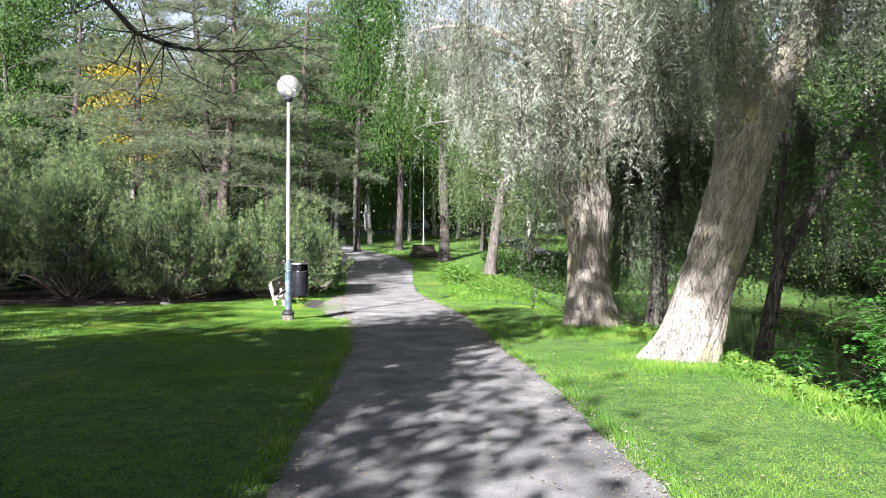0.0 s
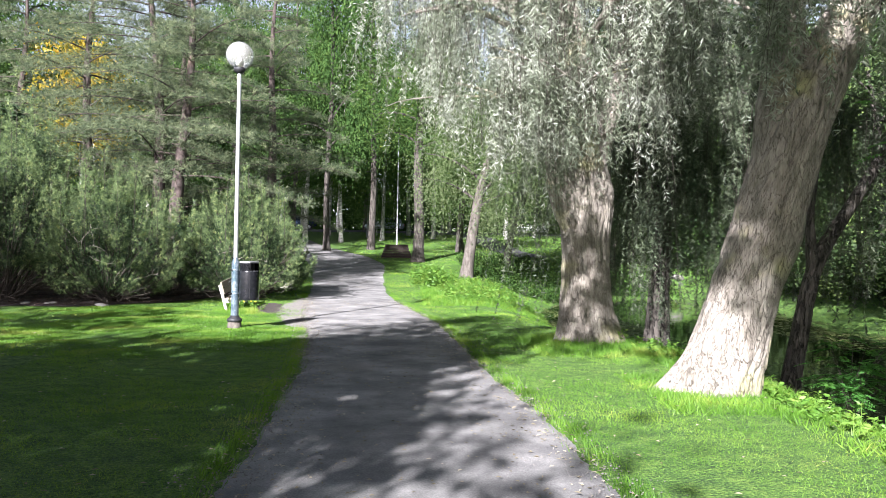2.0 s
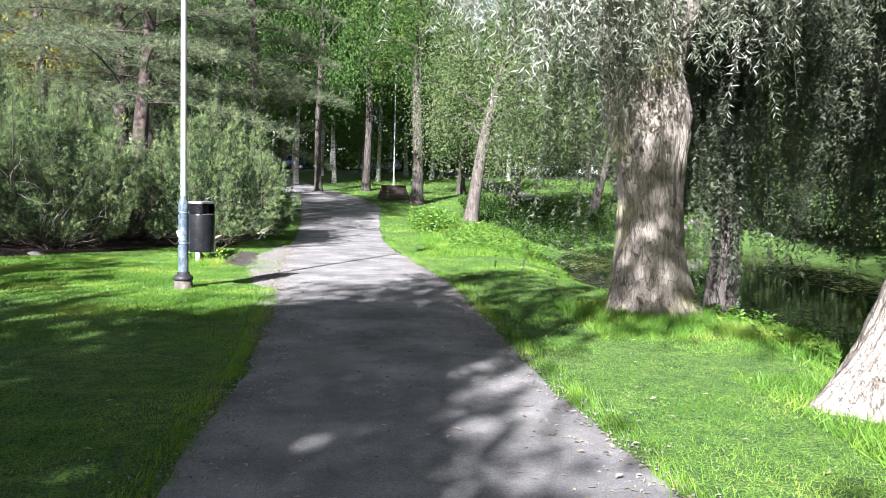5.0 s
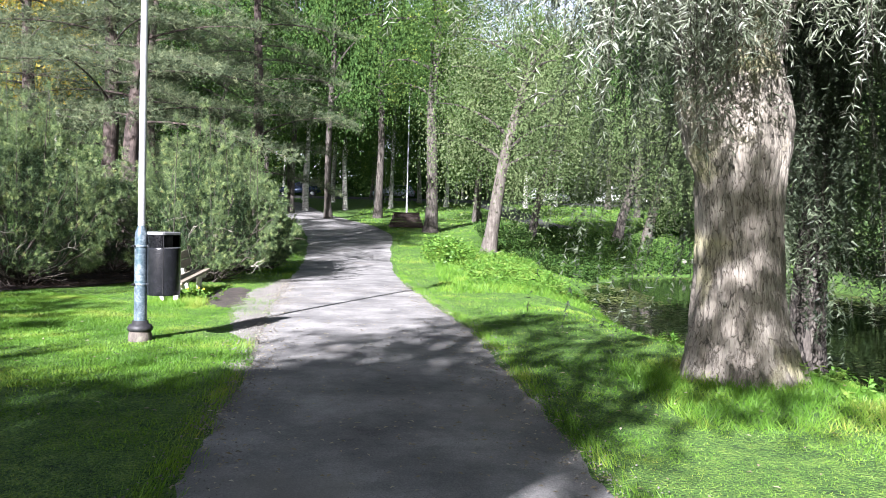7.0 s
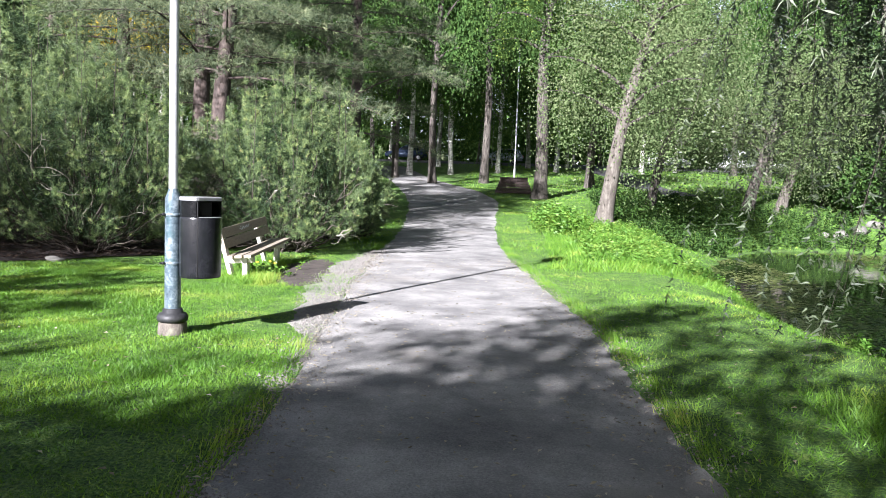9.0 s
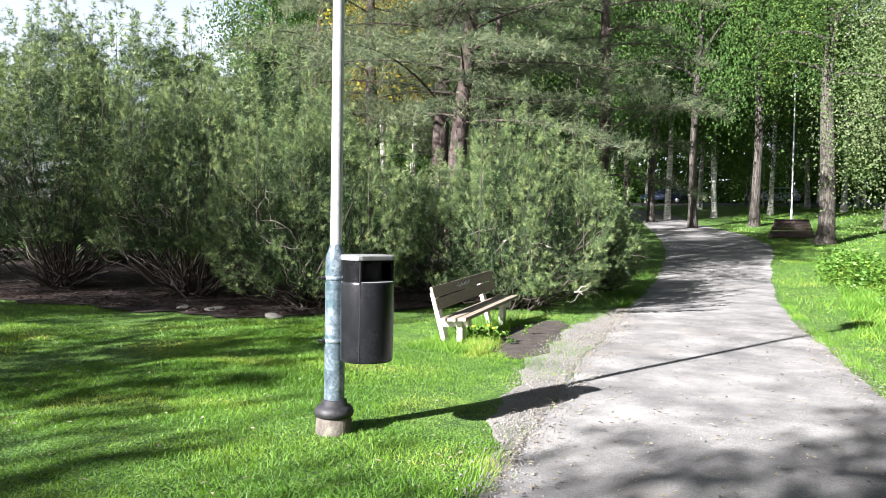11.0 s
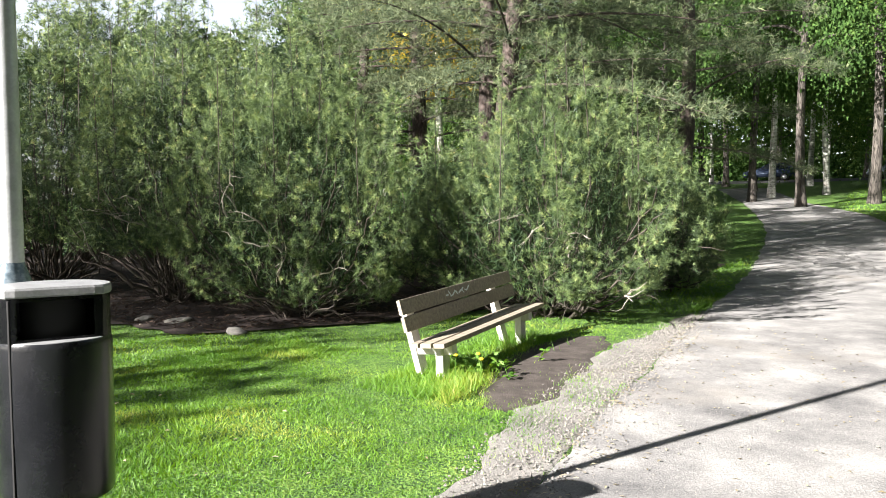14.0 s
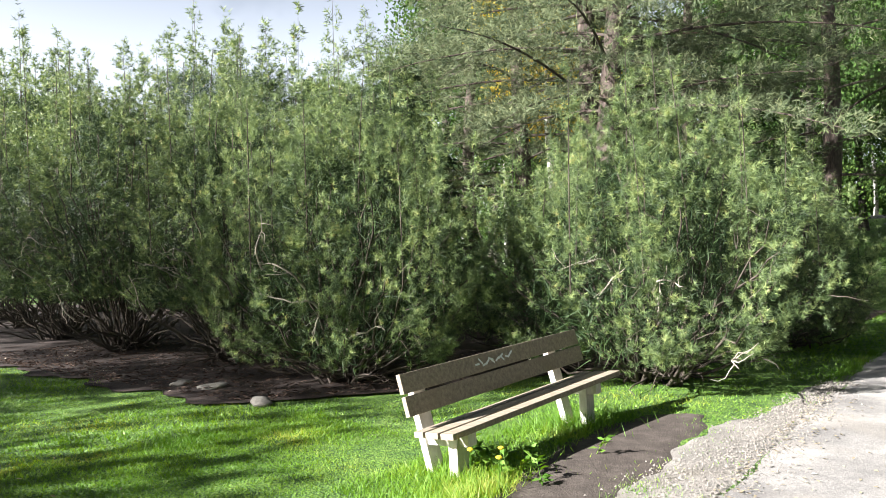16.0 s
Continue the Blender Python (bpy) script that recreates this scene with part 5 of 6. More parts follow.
def waste_bin():
    root = thing("waste_bin", pose(LX + 0.27, LY + 0.0, hz(LX, LY) + 0.555, 0, 0, -25) @ Matrix.Diagonal((1, 1, 1.08, 1)), "black round plastic waste bin strapped to the lamp post", "bin")
    R = 0.188
    part("body", lathe([(0.0, 0.0), (R * 0.97, 0.0), (R * 0.985, 0.006), (R * 0.995, 0.05), (R * 1.01, 0.26), (R * 1.01, 0.50), (R * 1.0, 0.515), (R * 0.985, 0.52)], 48), M_BIN, root, "", True)
    # upper ring, cut flat towards the path, with the mouth left open in the flat
    cut, n = 0.64, 48

    def outline(k):
        return [(k * min(R, cut * R / max(math.cos(2 * math.pi * i / n), 1e-3) if math.cos(2 * math.pi * i / n) > 0 else R), 2 * math.pi * i / n) for i in range(n)]

    bm = bmesh.new()
    grid = [[bm.verts.new((q * math.cos(g), q * math.sin(g), z)) for q, g in outline(0.985)] for z in (0.512, 0.53, 0.648, 0.662)]
    for k in range(3):
        for i in range(n):
            if k == 1 and (i < 6 or i >= n - 6):
                continue
            bm.faces.new((grid[k][i], grid[k][(i + 1) % n], grid[k + 1][(i + 1) % n], grid[k + 1][i]))
    bmesh.ops.solidify(bm, geom=bm.faces[:], thickness=0.008)
    part("neck", bm, M_BIN, root, "ring with an open mouth")
    # sill under the mouth; its grey stands for sun glare on black plastic
    bm = bmesh.new()
    arc = [g for g in np.linspace(-math.acos(cut), math.acos(cut), 15)]
    low = [bm.verts.new((R * 0.99 * math.cos(g), R * 0.99 * math.sin(g), 0.508)) for g in arc]
    top = [bm.verts.new((R * 0.985 * math.cos(g), R * 0.985 * math.sin(g), 0.522)) for g in arc]
    bm.faces.new(low[::-1])
    bm.faces.new(top)
    for i in range(len(arc)):
        j = (i + 1) % len(arc)
        bm.faces.new((low[i], low[j], top[j], top[i]))
    part("sill", bm, M_BINLID, root, "sill under the mouth, painted grey for sun glare on black plastic")
    bm = bmesh.new()
    rings = [[bm.verts.new((q * math.cos(g), q * math.sin(g), z)) for q, g in outline(k)] for k, z in ((1.0, 0.660), (1.015, 0.665), (1.015, 0.684), (0.99, 0.691))]
    for u, v in zip(rings, rings[1:]):
        for i in range(n):
            bm.faces.new((u[i], u[(i + 1) % n], v[(i + 1) % n], v[i]))
    bm.faces.new(rings[0][::-1])
    bm.faces.new(rings[-1])
    part("lid", bm, M_BINLID, root, "grey flat lid")
    part("liner", lathe([(0.0, 0.02), (R * 0.56, 0.03), (R * 0.56, 0.655)], 24, pose(-0.01, 0, 0)), M_HOLLOW, root, "dark inside of the bin", True)
    for a in (-49, 118):
        part("seam", box(0.008, 0.008, 0.64, pose(R * 1.003 * math.cos(radians(a)), R * 1.003 * math.sin(radians(a)), 0.335, 0, 0, a), 0.002), M_HOLLOW, root)
    back = pose(0, 0, 0, 0, 0, 25)
    for z in (0.11, 0.53):
        s = part("strap", lathe([(0.074, z - 0.014), (0.080, z - 0.012), (0.080, z + 0.012), (0.074, z + 0.014)], 24, back @ pose(-0.27, 0, 0)), M_SLEEVE, root, "steel strap round the pole", True)
        part("bolt", lathe([(0, 0), (0.013, 0.0), (0.013, 0.035), (0.007, 0.036), (0.007, 0.06), (0, 0.06)], 8, back @ pose(-0.27 - 0.045, -0.06, z, 90, 0, -30)), M_BLACK, s)
        part("bracket", box(0.09, 0.05, 0.03, back @ pose(-0.175, 0, z), 0.004), M_BLACK, root)
    return root


waste_bin()


def bench():
    # x runs along the bench from its near end, y from the seat's front to its back
    a = math.degrees(math.atan2(2.57, -0.24))
    root = thing("park_bench", pose(-4.40, 21.52, -0.09, 0, -2.0, a), "weathered grey plank bench on pale supports with scrawl on its back", "bench")
    ln = 2.60
    for k, y in enumerate((0.06, 0.205, 0.335)):
        part("seat_plank", box(ln - 0.02 * k, 0.115 if k < 2 else 0.085, 0.045, pose(ln / 2, y, 0.415 - 0.012 * k, -4, 0, 0), 0.006), M_PLANK, root, "sun-bleached seat plank")
    for z, y in ((0.585, 0.455), (0.745, 0.50)):
        part("back_plank", box(ln, 0.04, 0.148, pose(ln / 2, y - 0.03, z, -15, 0, 0), 0.006), M_PLANK, root, "grey shaded back plank")
    for x in (0.24, 2.18):
        s = part("support", box(0.14, 0.06, 0.88, pose(x, 0.43, 0.30, -15, 0, 0), 0.008), M_PALEWOOD, root, "pale upright support")
        part("foot", box(0.14, 0.08, 0.55, pose(x, 0.15, 0.11, 0, 0, 0), 0.008), M_PALEWOOD, s)
        part("bearer", box(0.10, 0.40, 0.10, pose(x, 0.22, 0.335, -4, 0, 0), 0.008), M_PALEWOOD, s)
    # unreadable scrawl on the upper back plank
    bm = bmesh.new()
    for k in range(11):
        b2 = box(0.055 + 0.02 * (k % 3), 0.002, 0.016, pose(0.92 + 0.048 * k, 0.4445, 0.745 + 0.02 * math.sin(k * 2.1), -15, 40 * math.sin(k * 1.7), 0), 0)
        me = bpy.data.meshes.new("scrawl_bar")
        b2.to_mesh(me)
        b2.free()
        bm.from_mesh(me)
        bpy.data.meshes.remove(me)
    part("scrawl", bm, M_PAINTMARK, root, "faint white paint scrawl")
    return root


bench()


# ---- far things: box, cars, lamp posts, stones, building ----
def board_box():
    root = thing("wooden_box", pose(-1.35, 52.0, hz(-1.35, 52) - 0.02, 0, 0, 4), "dark brown boarded box with slanting sides", "box")
    for k in range(5):
        z = 0.08 + 0.16 * k
        part("board", box(1.95 - 0.12 * k, 0.04, 0.15, pose(0, -0.60 + 0.03 * k, z, -8), 0.006), M_BROWN, root)
        part("board", box(1.95 - 0.12 * k, 0.04, 0.15, pose(0, 0.60 - 0.03 * k, z, 8), 0.006), M_BROWN, root)
        for sx in (-1, 1):
            part("board", box(0.04, 1.16 - 0.06 * k, 0.15, pose(sx * (0.96 - 0.06 * k), 0, z, 0, -14 * sx, 0), 0.006), M_BROWN, root)
    part("lid", box(1.52, 1.06, 0.05, pose(0, 0, 0.83), 0.01), M_BROWN, root)
    return root


board_box()


def car(x, y, yaw, paint, label, z=None, van=False):
    root = thing("car", pose(x, y, hz(x, y) + 0.04 if z is None else z, 0, 0, yaw), label, "car", "cars parked on the street")
    # side outline, front towards +x
    low = [(-2.1, 0.35), (-2.15, 0.75), (-2.05, 0.98), (1.0, 0.98), (2.0, 0.80), (2.15, 0.6), (2.12, 0.32)]
    bm = bmesh.new()

    def loft(outline, w0, w1, zsplit):
        left = [bm.verts.new((px, -(w0 if pz < zsplit else w1), pz)) for px, pz in outline]
        right = [bm.verts.new((px, (w0 if pz < zsplit else w1), pz)) for px, pz in outline]
        n = len(outline)
        for i in range(n):
            bm.faces.new((left[i], left[(i + 1) % n], right[(i + 1) % n], right[i]))
        bm.faces.new(left[::-1])
        bm.faces.new(right)
        bmesh.ops.recalc_face_normals(bm, faces=bm.faces)
    loft(low, 0.87, 0.84, 0.9)
    bmesh.ops.bevel(bm, geom=bm.edges[:], offset=0.06, segments=3, affect="EDGES")
    part("body", bm, paint, root, "", True)
    bm = bmesh.new()
    cab = [(-1.95, 0.96), (-1.75, 1.40), (-1.2, 1.50), (0.1, 1.48), (0.95, 0.97)] if not van else [(-2.05, 0.96), (-2.0, 1.85), (-1.6, 1.95), (0.9, 1.9), (1.55, 0.97)]
    loft(cab, 0.83, 0.62, 1.0)
    bmesh.ops.bevel(bm, geom=bm.edges[:], offset=0.05, segments=3, affect="EDGES")
    part("cabin", bm, paint, root, "", True)
    top = 1.38 if not van else 1.7
    for s in (-1, 1):
        for x0, x1 in ((-1.55, -0.55), (-0.48, 0.45)):
            bm = bmesh.new()
            k = (0.83 - 0.62) / (cab[2][1] - 0.96)
            pts = [(x0, 1.03), (x0 + 0.06, top), (x1 - 0.22 if x1 > 0 else x1, top), (x1 + (0.12 if x1 > 0 else 0), 1.03)]
            vs = [bm.verts.new((px, s * (0.845 - k * (pz - 0.96)), pz)) for px, pz in pts]
            bm.faces.new(vs if s < 0 else vs[::-1])
            bmesh.ops.solidify(bm, geom=bm.faces[:], thickness=0.012)
            part("side_window", bm, M_GLASS, root, "dark glass")
        for wx in (-1.3, 1.32):
            w = part("wheel", lathe([(0.20, -0.10), (0.30, -0.11), (0.33, -0.07), (0.33, 0.07), (0.30, 0.11), (0.20, 0.10)], 24, pose(wx, s * 0.78, 0.31, 90)), M_TYRE, root, "", True)
            part("rim", lathe([(0, -0.085), (0.06, -0.105), (0.19, -0.085), (0.205, 0.0), (0.19, 0.085), (0.06, 0.105), (0, 0.085)], 20, pose(wx, s * 0.78, 0.31, 90)), M_RIM, w, "", True)
        part("headlight", box(0.10, 0.32, 0.13, pose(2.06, s * 0.58, 0.68), 0.03), M_LAMPCLEAR, root)
        part("tail_light", box(0.08, 0.22, 0.22, pose(-2.1, s * 0.68, 0.78), 0.03), M_LAMPRED, root)
    w = [(0.16, 1.44), (0.93, 1.0)] if not van else [(0.98, 1.82), (1.53, 1.02)]
    bm = bmesh.new()
    vs = [bm.verts.new((w[0][0] + 0.03, -0.56, w[0][1])), bm.verts.new((w[0][0] + 0.03, 0.56, w[0][1])), bm.verts.new((w[1][0] + 0.03, 0.74, w[1][1])), bm.verts.new((w[1][0] + 0.03, -0.74, w[1][1]))]
    bm.faces.new(vs)
    bmesh.ops.solidify(bm, geom=bm.faces[:], thickness=0.012)
    part("windscreen", bm, M_GLASS, root, "dark glass")
    return root


car(-3.6, 86.0, 178, M_CARSILVER, "silver-blue estate car parked on the street")
car(12.6, 87.5, 2, M_CARWHITE, "white hatchback parked on the street")
car(19.5, 87.0, 182, M_CARWHITE, "white van parked under trees", van=True)
car(24.5, 87.0, 182, M_CARWHITE, "white saloon parked beside the van")
car(-13.5, 88.0, 185, M_CARDARK, "dark blue car parked behind the birches")


def thin_lamp(x, y, h):
    root = thing("street_lamp", pose(x, y, hz(x, y)), "thin grey street lamp post far behind the trees", "lamp post", "far lamp posts")
    part("pole", lathe([(0.07, -0.1), (0.07, 0.8), (0.045, 0.85), (0.04, h), (0, h + 0.01)], 12), M_BINLID, root, "", True)
    part("lantern", lathe([(0.0, h), (0.14, h + 0.02), (0.2, h + 0.25), (0.14, h + 0.42), (0, h + 0.45)], 16), M_GLOBE, root, "", True)


for x, y in ((-1.6, 62), (-4.0, 77), (19.5, 80), (6.5, 88)):
    thin_lamp(x, y, 8.5)


def stone(x, y, s, seed, label="grey rounded bank stone", group="stones on the bank", z=None):
    bm = bmesh.new()
    bmesh.ops.create_icosphere(bm, subdivisions=3, radius=1)
    for v in bm.verts:
        k = 1 + 0.35 * noise.noise(v.co * 1.3 + Vector((seed, 0, 0))) + 0.12 * noise.noise(v.co * 4 + Vector((0, seed, 0)))
        v.co = Vector((v.co.x * s[0], v.co.y * s[1], v.co.z * s[2])) * k
    me = bpy.data.meshes.new("stone")
    bm.to_mesh(me)
    bm.free()
    me.materials.append(M_ROCK)
    me.polygons.foreach_set("use_smooth", np.ones(len(me.polygons), dtype=bool))
    tagged(mesh_ob("stone", me, m=pose(x, y, (hz(x, y) if z is None else z) + s[2] * 0.3, 0, 0, seed * 40)), label, "stone", group)


for k, (x, y, a, b, c) in enumerate([(15.0, 50.2, 0.5, 0.4, 0.28), (16.0, 50.5, 0.65, 0.4, 0.3), (17.0, 51.2, 0.5, 0.35, 0.24), (14.2, 50.0, 0.3, 0.25, 0.16)]):
    stone(x, y, (a, b, c), k + 1)
for k, (x, y) in enumerate([(-9.6, 22.6), (-10.2, 22.5), (-8.2, 22.4)]):
    stone(x, y, (0.22, 0.12, 0.06), k + 20, "pale flat stone in the litter", "stones in the litter")

# ---- low growth ----


def scatter(n, x0, x1, y0, y1, r, weight=None):
    x, y = r.uniform(x0, x1, n), r.uniform(y0, y1, n)
    return x, y


def mulch_front(x):
    return np.interp(x, MUL_X, MUL_Y)


def turf(name, n, x0, x1, y0, y1, hgt, wid, seed, label, margin=0.0, rough_edge=True):
    r = np.random.default_rng(seed)
    x, y = scatter(n, x0, x1, y0, y1, r)
    gap = np.maximum(path_l(y) - x, x - path_r(y))
    ok = gap + r.normal(0, 0.06, n) > margin
    ok &= ~((x < -5.2) & (y > mulch_front(x) + r.normal(0, 0.28, n)))
    bay = (y > 20.9) & (y < 24.5) & (x > hollow_l(y) + r.normal(0, 0.08, n)) & (x < hollow_r(y) + r.normal(0, 0.1, n))
    ok &= ~bay | (r.random(n) < 0.03)
    strip = (y > 18.5) & (y < 27.0) & (x < path_l(y)) & (x > path_l(y) - 0.75)
    ok &= ~strip | (r.random(n) < 0.12 + 0.75 * np.clip(path_l(y) - x, 0, 1) + 0.25 * np.sin(x * 7 + y) * np.sin(y * 4.3 - x))
    ok &= ~((y > 54) & (x > lane_l(y)) & (x < lane_r(y)))
    z = height(x, y)
    ok &= z > WATER_Z + 0.05
    x, y, z = x[ok], y[ok], z[ok]
    m = len(x)
    patch = 0.75 + 0.35 * np.sin(x * 1.3 + 2) * np.sin(y * 1.1) + 0.2 * np.sin(x * 3.7) * np.sin(y * 4.1)
    P = np.stack([x, y, z - 0.005], 1)
    a = r.uniform(0, 6.283, m)
    lean = r.uniform(0.2, 1.6, m)
    D = np.stack([np.cos(a) * lean, np.sin(a) * lean, np.ones(m)], 1)
    V, F = needles(P, D, 1.0, wid, r)
    V = V.reshape(-1, 3, 3)
    V[:, 2] = P + (V[:, 2] - P) * (hgt * patch)[:, None]
    return tagged(mesh_ob(name, mesh_np(name, V.reshape(-1, 3), F, M_GRASS)), label, "grass", kind="stuff")


turf("grass", 185000, -5.0, 4.4, 2.5, 14.0, 0.042, 0.0065, 101, "short sunlit lawn grass beside the path")
turf("grass", 130000, -12.0, 5.0, 13.0, 27.0, 0.06, 0.011, 102, "short lawn grass round lamp and bench")
turf("grass", 110000, -7.4, -2.2, 14.6, 22.4, 0.05, 0.007, 107, "fine lawn grass round the lamp post")
turf("grass", 3500, -5.1, -4.1, 21.1, 24.2, 0.18, 0.008, 108, "long uncut grass round the bench feet")
turf("grass", 50000, -16.0, -6.0, 3.0, 22.5, 0.06, 0.016, 103, "shaded lawn grass")
turf("grass", 22000, 0.2, 4.6, 25.0, 42.0, 0.24, 0.018, 109, "long pale grass on the bank")
turf("grass", 3500, 6.4, 16.5, 42.5, 51.0, 0.35, 0.03, 110, "long bright grass on the far bank")
turf("grass", 40000, -6.0, 7.0, 27.0, 50.0, 0.11, 0.02, 104, "grass on the slope beyond")
turf("grass", 30000, -14.0, 24.0, 50.0, 80.0, 0.14, 0.05, 105, "far lawn grass")
turf("grass", 40000, 3.5, 7.0, 2.0, 30.0, 0.15, 0.012, 106, "long rank grass on the pond bank")


turf("grass", 2600, -5.0, -3.95, 20.9, 21.95, 0.22, 0.008, 164, "tall grass tuft at the bench foot")
turf("grass", 9000, 1.9, 4.9, 13.8, 16.6, 0.17, 0.009, 161, "long grass round the old willow's foot")
turf("grass", 7000, 2.6, 5.2, 9.6, 12.2, 0.14, 0.009, 162, "long grass round the leaning willow's foot")


def edge_tufts(n, seed):
    """Grass that leans out over both edges of the path."""
    r = np.random.default_rng(seed)
    y = r.uniform(3, 30, n)
    left = r.random(n) < 0.5
    bare = left & (y > 17.5) & (y < 27)
    clump = np.sin(y * 5.1 + 3 * left) * np.sin(y * 2.3) + r.normal(0, 0.5, n) > -0.1
    y, left = y[~bare & clump], left[~bare & clump]
    m = len(y)
    off = r.normal(0.05, 0.07, m)
    x = np.where(left, path_l(y) - off, path_r(y) + off)
    P = np.stack([x, y, height(x, y)], 1)
    D = np.stack([np.where(left, 0.5, -0.5) * r.uniform(0, 1.4, m), r.normal(0, 0.4, m), np.ones(m)], 1)
    V, F = needles(P, D, r.uniform(0.05, 0.11, m), 0.007, r)
    return tagged(mesh_ob("grass", mesh_np("grass", V, F, M_GRASS)), "ragged grass hanging over the path edges", "grass", kind="stuff")


edge_tufts(26000, 163)


def weeds(n, region, hgt, leaf, seed, label, material=M_WEED):
    r = np.random.default_rng(seed)
    P, D, sb = [], [], Buf()
    for _ in range(n):
        x, y = region(r)
        z = hz(x, y)
        if z < WATER_Z + 0.05:
            continue
        hh = hgt * r.uniform(0.5, 1.2)
        top = np.array([x + r.normal(0, 0.08), y + r.normal(0, 0.08), z + hh])
        sb.add(*tube(np.stack([[x, y, z - 0.02], top]), [0.005, 0.003], 3))
        q = r.integers(9, 18)
        t = r.uniform(0.15, 1.0, q)
        P.append(np.array([x, y, z]) + (top - [x, y, z]) * t[:, None])
        a = r.uniform(0, 6.283, q)
        D.append(np.stack([np.cos(a), np.sin(a), r.uniform(-0.2, 0.7, q)], 1))
    lb = Buf()
    lb.add(*leaves(np.concatenate(P), np.concatenate(D), leaf, leaf * 0.45, r=r))
    root = tagged(mesh_ob("weeds", lb.mesh("weeds", material)), label, "plants", kind="stuff")
    mesh_ob("stalk", sb.mesh("weed_stalk", M_WEED), root, kind="stuff")
    return root


weeds(750, lambda r: (r.uniform(0.9, 4.4), r.uniform(26.5, 41)), 0.27, 0.09, 111, "bright green weeds on the pond bank")
weeds(3000, lambda r: (r.uniform(2.6, 16.0), r.uniform(40, 52.0)), 0.55, 0.15, 112, "dark nettles below the bank trees", M_DARKLEAF)
weeds(260, lambda r: (0.6 + r.normal(0, 0.35), 36.5 + r.normal(0, 1.0)), 0.7, 0.14, 113, "taller pale weeds by the path's edge")
weeds(12, lambda r: (-4.35 + r.normal(0, 0.2), 21.6 + abs(r.normal(0, 0.8))), 0.16, 0.08, 114, "rank dock leaves under the bench")
weeds(420, lambda r: (r.uniform(3.6, 6.2), r.uniform(5.0, 22)), 0.2, 0.08, 115, "mixed weeds along the pond bank")
weeds(200, lambda r: (r.uniform(-14, -7.2), r.uniform(36, 48)), 0.25, 0.12, 116, "low green plants at the wood's edge", M_DARKLEAF)


def rowan(x, y, seed, h, n, low, spread, label, z=None):
    """Young tree with feathered leaves: pairs of leaflets along a drooping rib."""
    r = np.random.default_rng(seed)
    root = tree_root("rowan_tree", x, y, label, group="rowans on the bank", z=z)
    sb, P, D = Buf(), [], []
    for k in range(n):
        a = k * 2.39996
        e = np.array([math.cos(a) * spread * r.uniform(0.4, 1.1), math.sin(a) * spread * r.uniform(0.4, 1.1), h * r.uniform(low, 1.05)])
        c = bezier((0, 0, -0.1), (e[0] * 0.15, e[1] * 0.15, e[2] * 0.7), e, 10)
        if k % 3 == 0:
            sb.add(*tube(c, np.linspace(0.014, 0.004, 10), 4))
        else:
            sb.add(*tube(c[5:], np.linspace(0.007, 0.003, 5), 4))
        for _ in range(9):
            s = c[r.integers(5, 10)] + r.normal(0, 0.06, 3)
            b = r.uniform(0, 6.283)
            d = np.array([math.cos(b), math.sin(b), r.uniform(-0.2, 0.3)])
            L = r.uniform(0.17, 0.27)
            side = unit(np.cross(d, [0, 0, 1.0]))
            for t in np.linspace(0.2, 1, 7):
                for sg in (-1, 1):
                    P.append(s + d * L * t + np.array([0, 0, -0.06 * t * t]))
                    D.append(side * sg + d * 0.55 + np.array([0, 0, -0.15]))
    P, D = np.array(P), np.array(D)
    lb = Buf()
    lb.add(*leaves(P, D, 0.078, 0.027, up=np.tile([0, 0, 2.5], (len(P), 1)), r=r))
    mesh_ob("stem", sb.mesh("rowan_stem", M_TWIG), root, kind="stuff")
    mesh_ob("crown", lb.mesh("rowan_crown", M_ROWAN), root, "bright green feathered leaves", kind="stuff")
    return root


rowan(4.75, 7.6, 121, 1.35, 40, 0.35, 0.75, "young rowan with bright feathered leaves on the bank")
rowan(6.0, 9.2, 122, 4.3, 46, 0.62, 1.5, "taller rowan sapling leaning over the water")
rowan(5.9, 12.4, 123, 1.2, 16, 0.4, 0.6, "small rowan seedling on the bank")


def litter(name, n, region, size, seed, label, material=M_LITTER, lift=0.0):
    r = np.random.default_rng(seed)
    xy = np.array([region(r) for _ in range(n)])
    P = np.c_[xy, height(xy[:, 0], xy[:, 1]) + lift]
    a = r.uniform(0, 6.283, n)
    V, F = leaves(P, np.stack([np.cos(a), np.sin(a), r.uniform(-0.05, 0.25, n)], 1), size, size * 0.4, up=np.tile([0, 0, 4.0], (n, 1)), r=r)
    return tagged(mesh_ob(name, mesh_np(name, V, F, material)), label, "leaf litter", kind="stuff")


def edge_spot(r):
    y = r.uniform(3, 26)
    lo, hi = float(path_l(y)), float(path_r(y))
    e = r.random()
    if e < 0.35:
        return lo + abs(r.normal(0, 0.25)), y
    if e < 0.65:
        return hi - abs(r.normal(0, 0.3)), y
    return r.uniform(lo, hi), y


def bed_spot(r):
    x = r.uniform(-17, -6.2)
    return x, float(mulch_front(x)) + 0.15 + 5 * r.random() ** 1.5


litter("fallen_leaves", 3200, edge_spot, 0.042, 131, "pale fallen willow leaves on the path", lift=0.028)
litter("fallen_leaves", 4500, bed_spot, 0.08, 132, "brown litter of twigs and leaves under shrubs", M_BEDLEAF, lift=0.05)
litter("fallen_leaves", 900, lambda r: (r.uniform(-8, 4), r.uniform(3, 20)), 0.05, 133, "scattered fallen leaves on the lawn", lift=0.05)


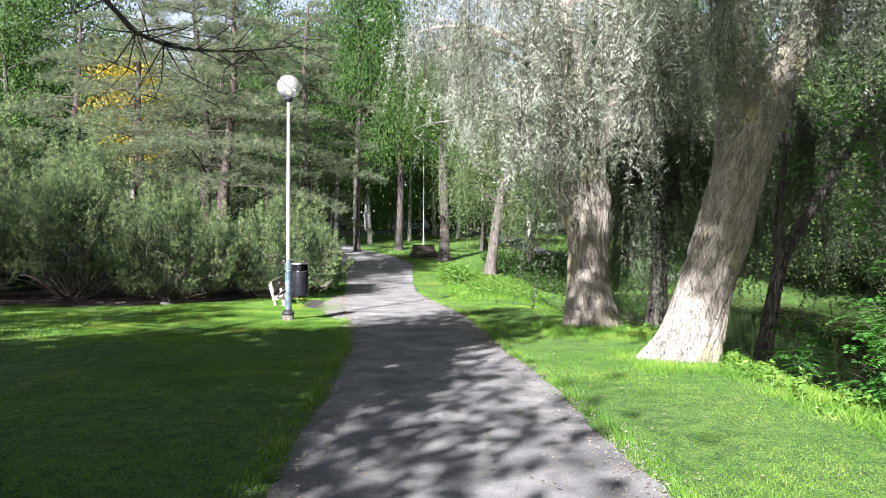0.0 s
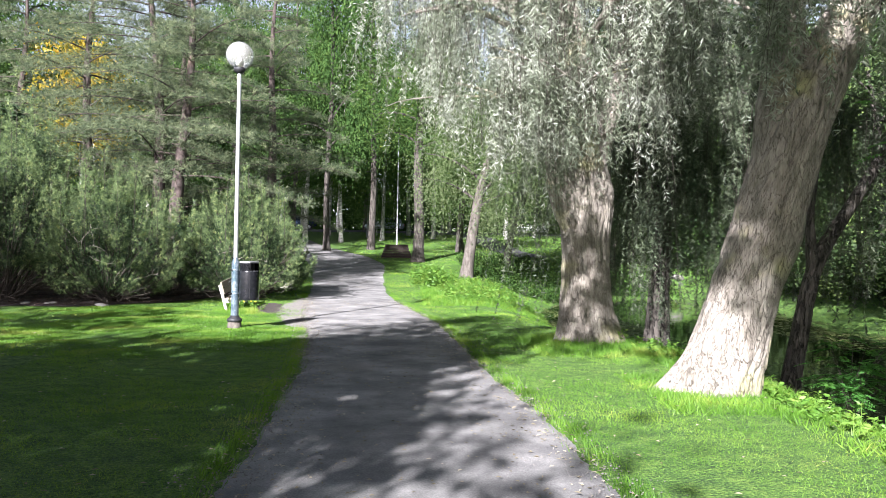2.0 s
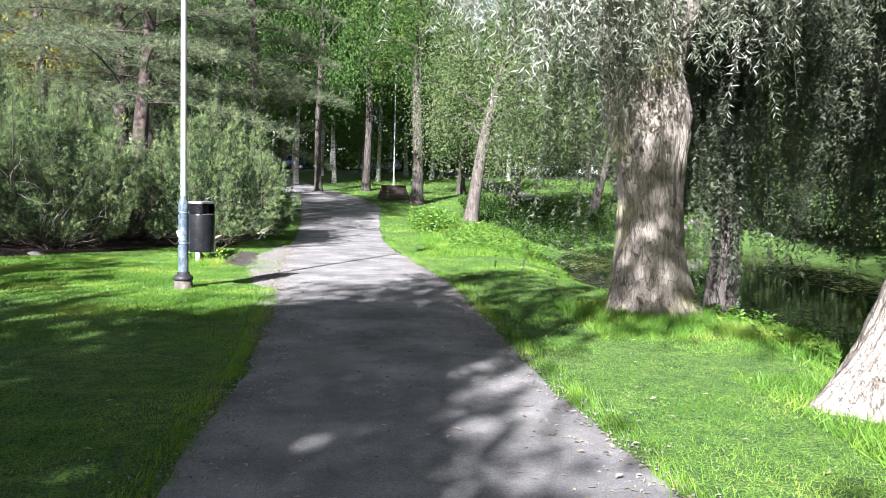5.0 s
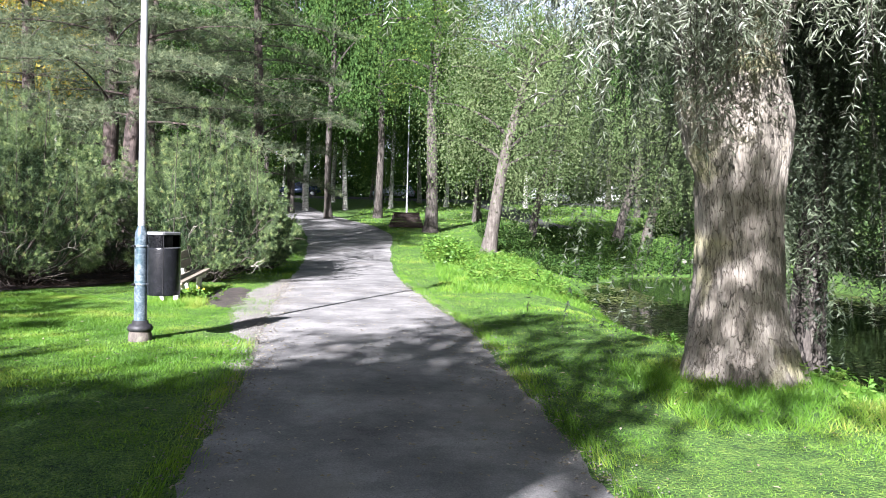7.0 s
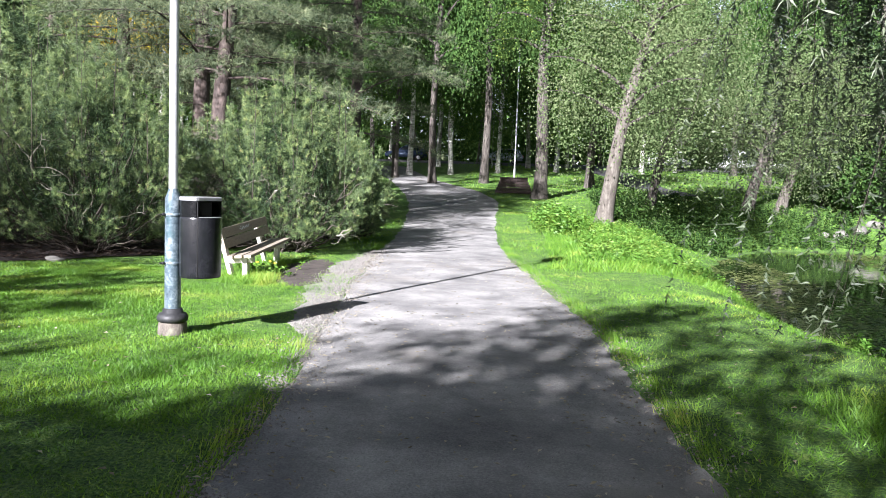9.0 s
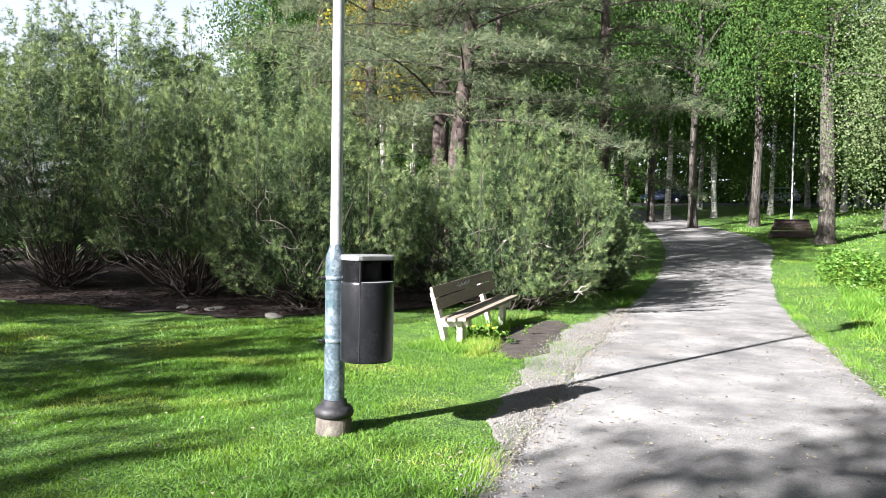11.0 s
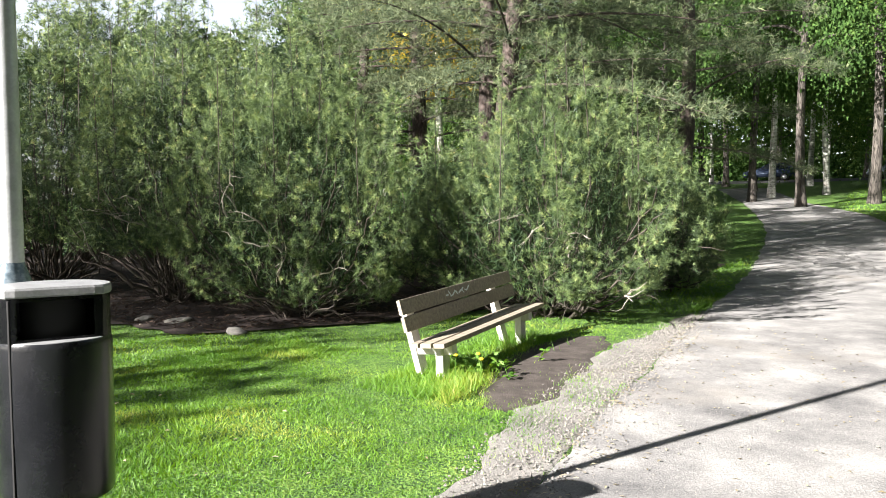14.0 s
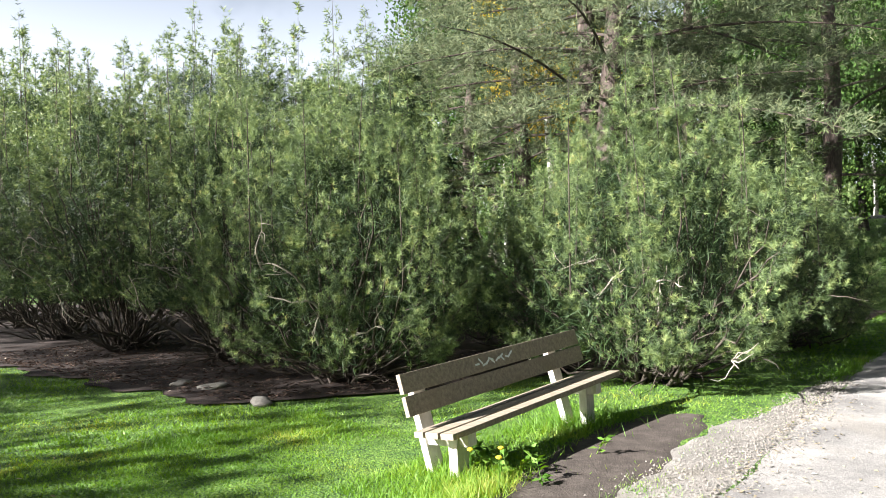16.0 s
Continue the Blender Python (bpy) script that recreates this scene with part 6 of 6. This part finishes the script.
def pond_weed(n, cx, cy, sx, sy, size, seed, label):
    r = np.random.default_rng(seed)
    x, y = cx + sx * r.uniform(-1, 1, n), cy + sy * r.uniform(-1, 1, n)
    ok = (pond_distance(x, y) < -0.1) & (np.sin(x * 2.1) * np.sin(y * 0.8) + r.normal(0, 0.5, n) > -0.1)
    x, y = x[ok], y[ok]
    a = r.uniform(0, 6.283, len(x))
    P = np.stack([x, y, np.full(len(x), WATER_Z + 0.006)], 1)
    V, F = leaves(P, np.stack([np.cos(a), np.sin(a), np.zeros(len(x))], 1), size, size * 0.9, up=np.tile([0, 0, 20.0], (len(x), 1)), r=r, fold=0.0)
    V[:, 2] = WATER_Z + 0.006 + 0.002 * r.random(len(V))
    return tagged(mesh_ob("pond_weed", mesh_np("pond_weed", V, F, M_PAD)), label, "water plants", kind="stuff")


pond_weed(7000, 6.2, 31.5, 1.9, 9.5, 0.13, 141, "floating green pond weed near the bank")
pond_weed(5200, 14.6, 34.0, 2.4, 13.0, 0.16, 142, "yellow-green weed floating across the pond")
pond_weed(700, 8.0, 17.0, 2.5, 6.0, 0.12, 143, "scattered floating weed on dark water")


def dandelion(x, y):
    z = hz(x, y)
    root = thing("dandelion", pose(x, y, z), "small yellow dandelion in rank grass", "flower", "dandelions by the bench")
    sb = Buf()
    sb.add(*tube(np.array([(0, 0, -0.01), (0.01, 0, 0.12), (0.015, 0, 0.24)]), [0.004, 0.003, 0.003], 5))
    mesh_ob("stalk", sb.mesh("dandelion_stalk", M_WEED), root)
    part("flower_head", lathe([(0.004, 0.235), (0.02, 0.245), (0.022, 0.255), (0.01, 0.262), (0, 0.262)], 12, pose(0.015, 0, 0)), M_FLOWER, root)


for x, y in ((-4.35, 21.6), (-4.2, 21.75), (-4.05, 21.55)):
    dandelion(x, y)


M_GRIT = surface("pale_grit", [(0.3, (0.10, 0.092, 0.083)), (0.7, (0.23, 0.215, 0.195))], 30, 0.9, 0.0, 80)


def gravel(n, seed, across):
    """Loose grit along both edges of the path, or strewn across it."""
    r = np.random.default_rng(seed)
    y = r.uniform(2.5, 27, n)
    left = r.random(n) < 0.5
    if across:
        x = path_l(y) + (path_r(y) - path_l(y)) * r.random(n)
    else:
        x = np.where(left, path_l(y) + r.normal(0.06, 0.16, n), path_r(y) - r.normal(0.06, 0.16, n))
    c = np.stack([x, y, height(x, y) + 0.022], 1)
    k = r.uniform(0.003, 0.006 if across else 0.011, (n, 1, 1))
    cone = np.array([(1, 0, -0.3), (0, 1, -0.3), (-1, 0, -0.3), (0, -1, -0.3), (0, 0, 0.7)], float)
    V = c[:, None] + (cone[None] + r.normal(0, 0.22, (n, 5, 3))) * k
    f = np.array([(0, 1, 4), (1, 2, 4), (2, 3, 4), (3, 0, 4)])
    F = (f[None] + 5 * np.arange(n)[:, None, None]).reshape(-1, 3)
    return tagged(mesh_ob("gravel", mesh_np("gravel", V.reshape(-1, 3), F, M_GRIT, False)), "fine pale grit strewn over the path" if across else "loose pale grit along the path edges", "gravel", kind="stuff")


gravel(9000, 152, True)
gravel(6500, 151, False)


def verge_stones(n, seed):
    """Small loose stones where the path frays into the verge."""
    r = np.random.default_rng(seed)
    y = r.uniform(13.5, 27.3, n)
    x = path_l(y) + r.normal(-0.12, 0.26, n) * np.interp(y, [13.5, 17, 21, 27.3], [0.5, 0.9, 1.2, 0.6])
    keep = x > path_l(y) + r.normal(0.02, 0.06, n) - np.interp(y, vy, verge)
    x, y, n = x[keep], y[keep], int(keep.sum())
    c = np.stack([x, y, height(x, y) + 0.014], 1)
    k = r.uniform(0.004, 0.012, (n, 1, 1))
    cone = np.array([(1, 0, -0.3), (0, 1, -0.3), (-1, 0, -0.3), (0, -1, -0.3), (0, 0, 0.7)], float)
    V = c[:, None] + (cone[None] + r.normal(0, 0.22, (n, 5, 3))) * k
    f = np.array([(0, 1, 4), (1, 2, 4), (2, 3, 4), (3, 0, 4)])
    F = (f[None] + 5 * np.arange(n)[:, None, None]).reshape(-1, 3)
    return tagged(mesh_ob("gravel", mesh_np("gravel", V.reshape(-1, 3), F, M_GRIT, False)), "loose small stones strewn over the dusty verge", "gravel", kind="stuff")


verge_stones(9000, 153)
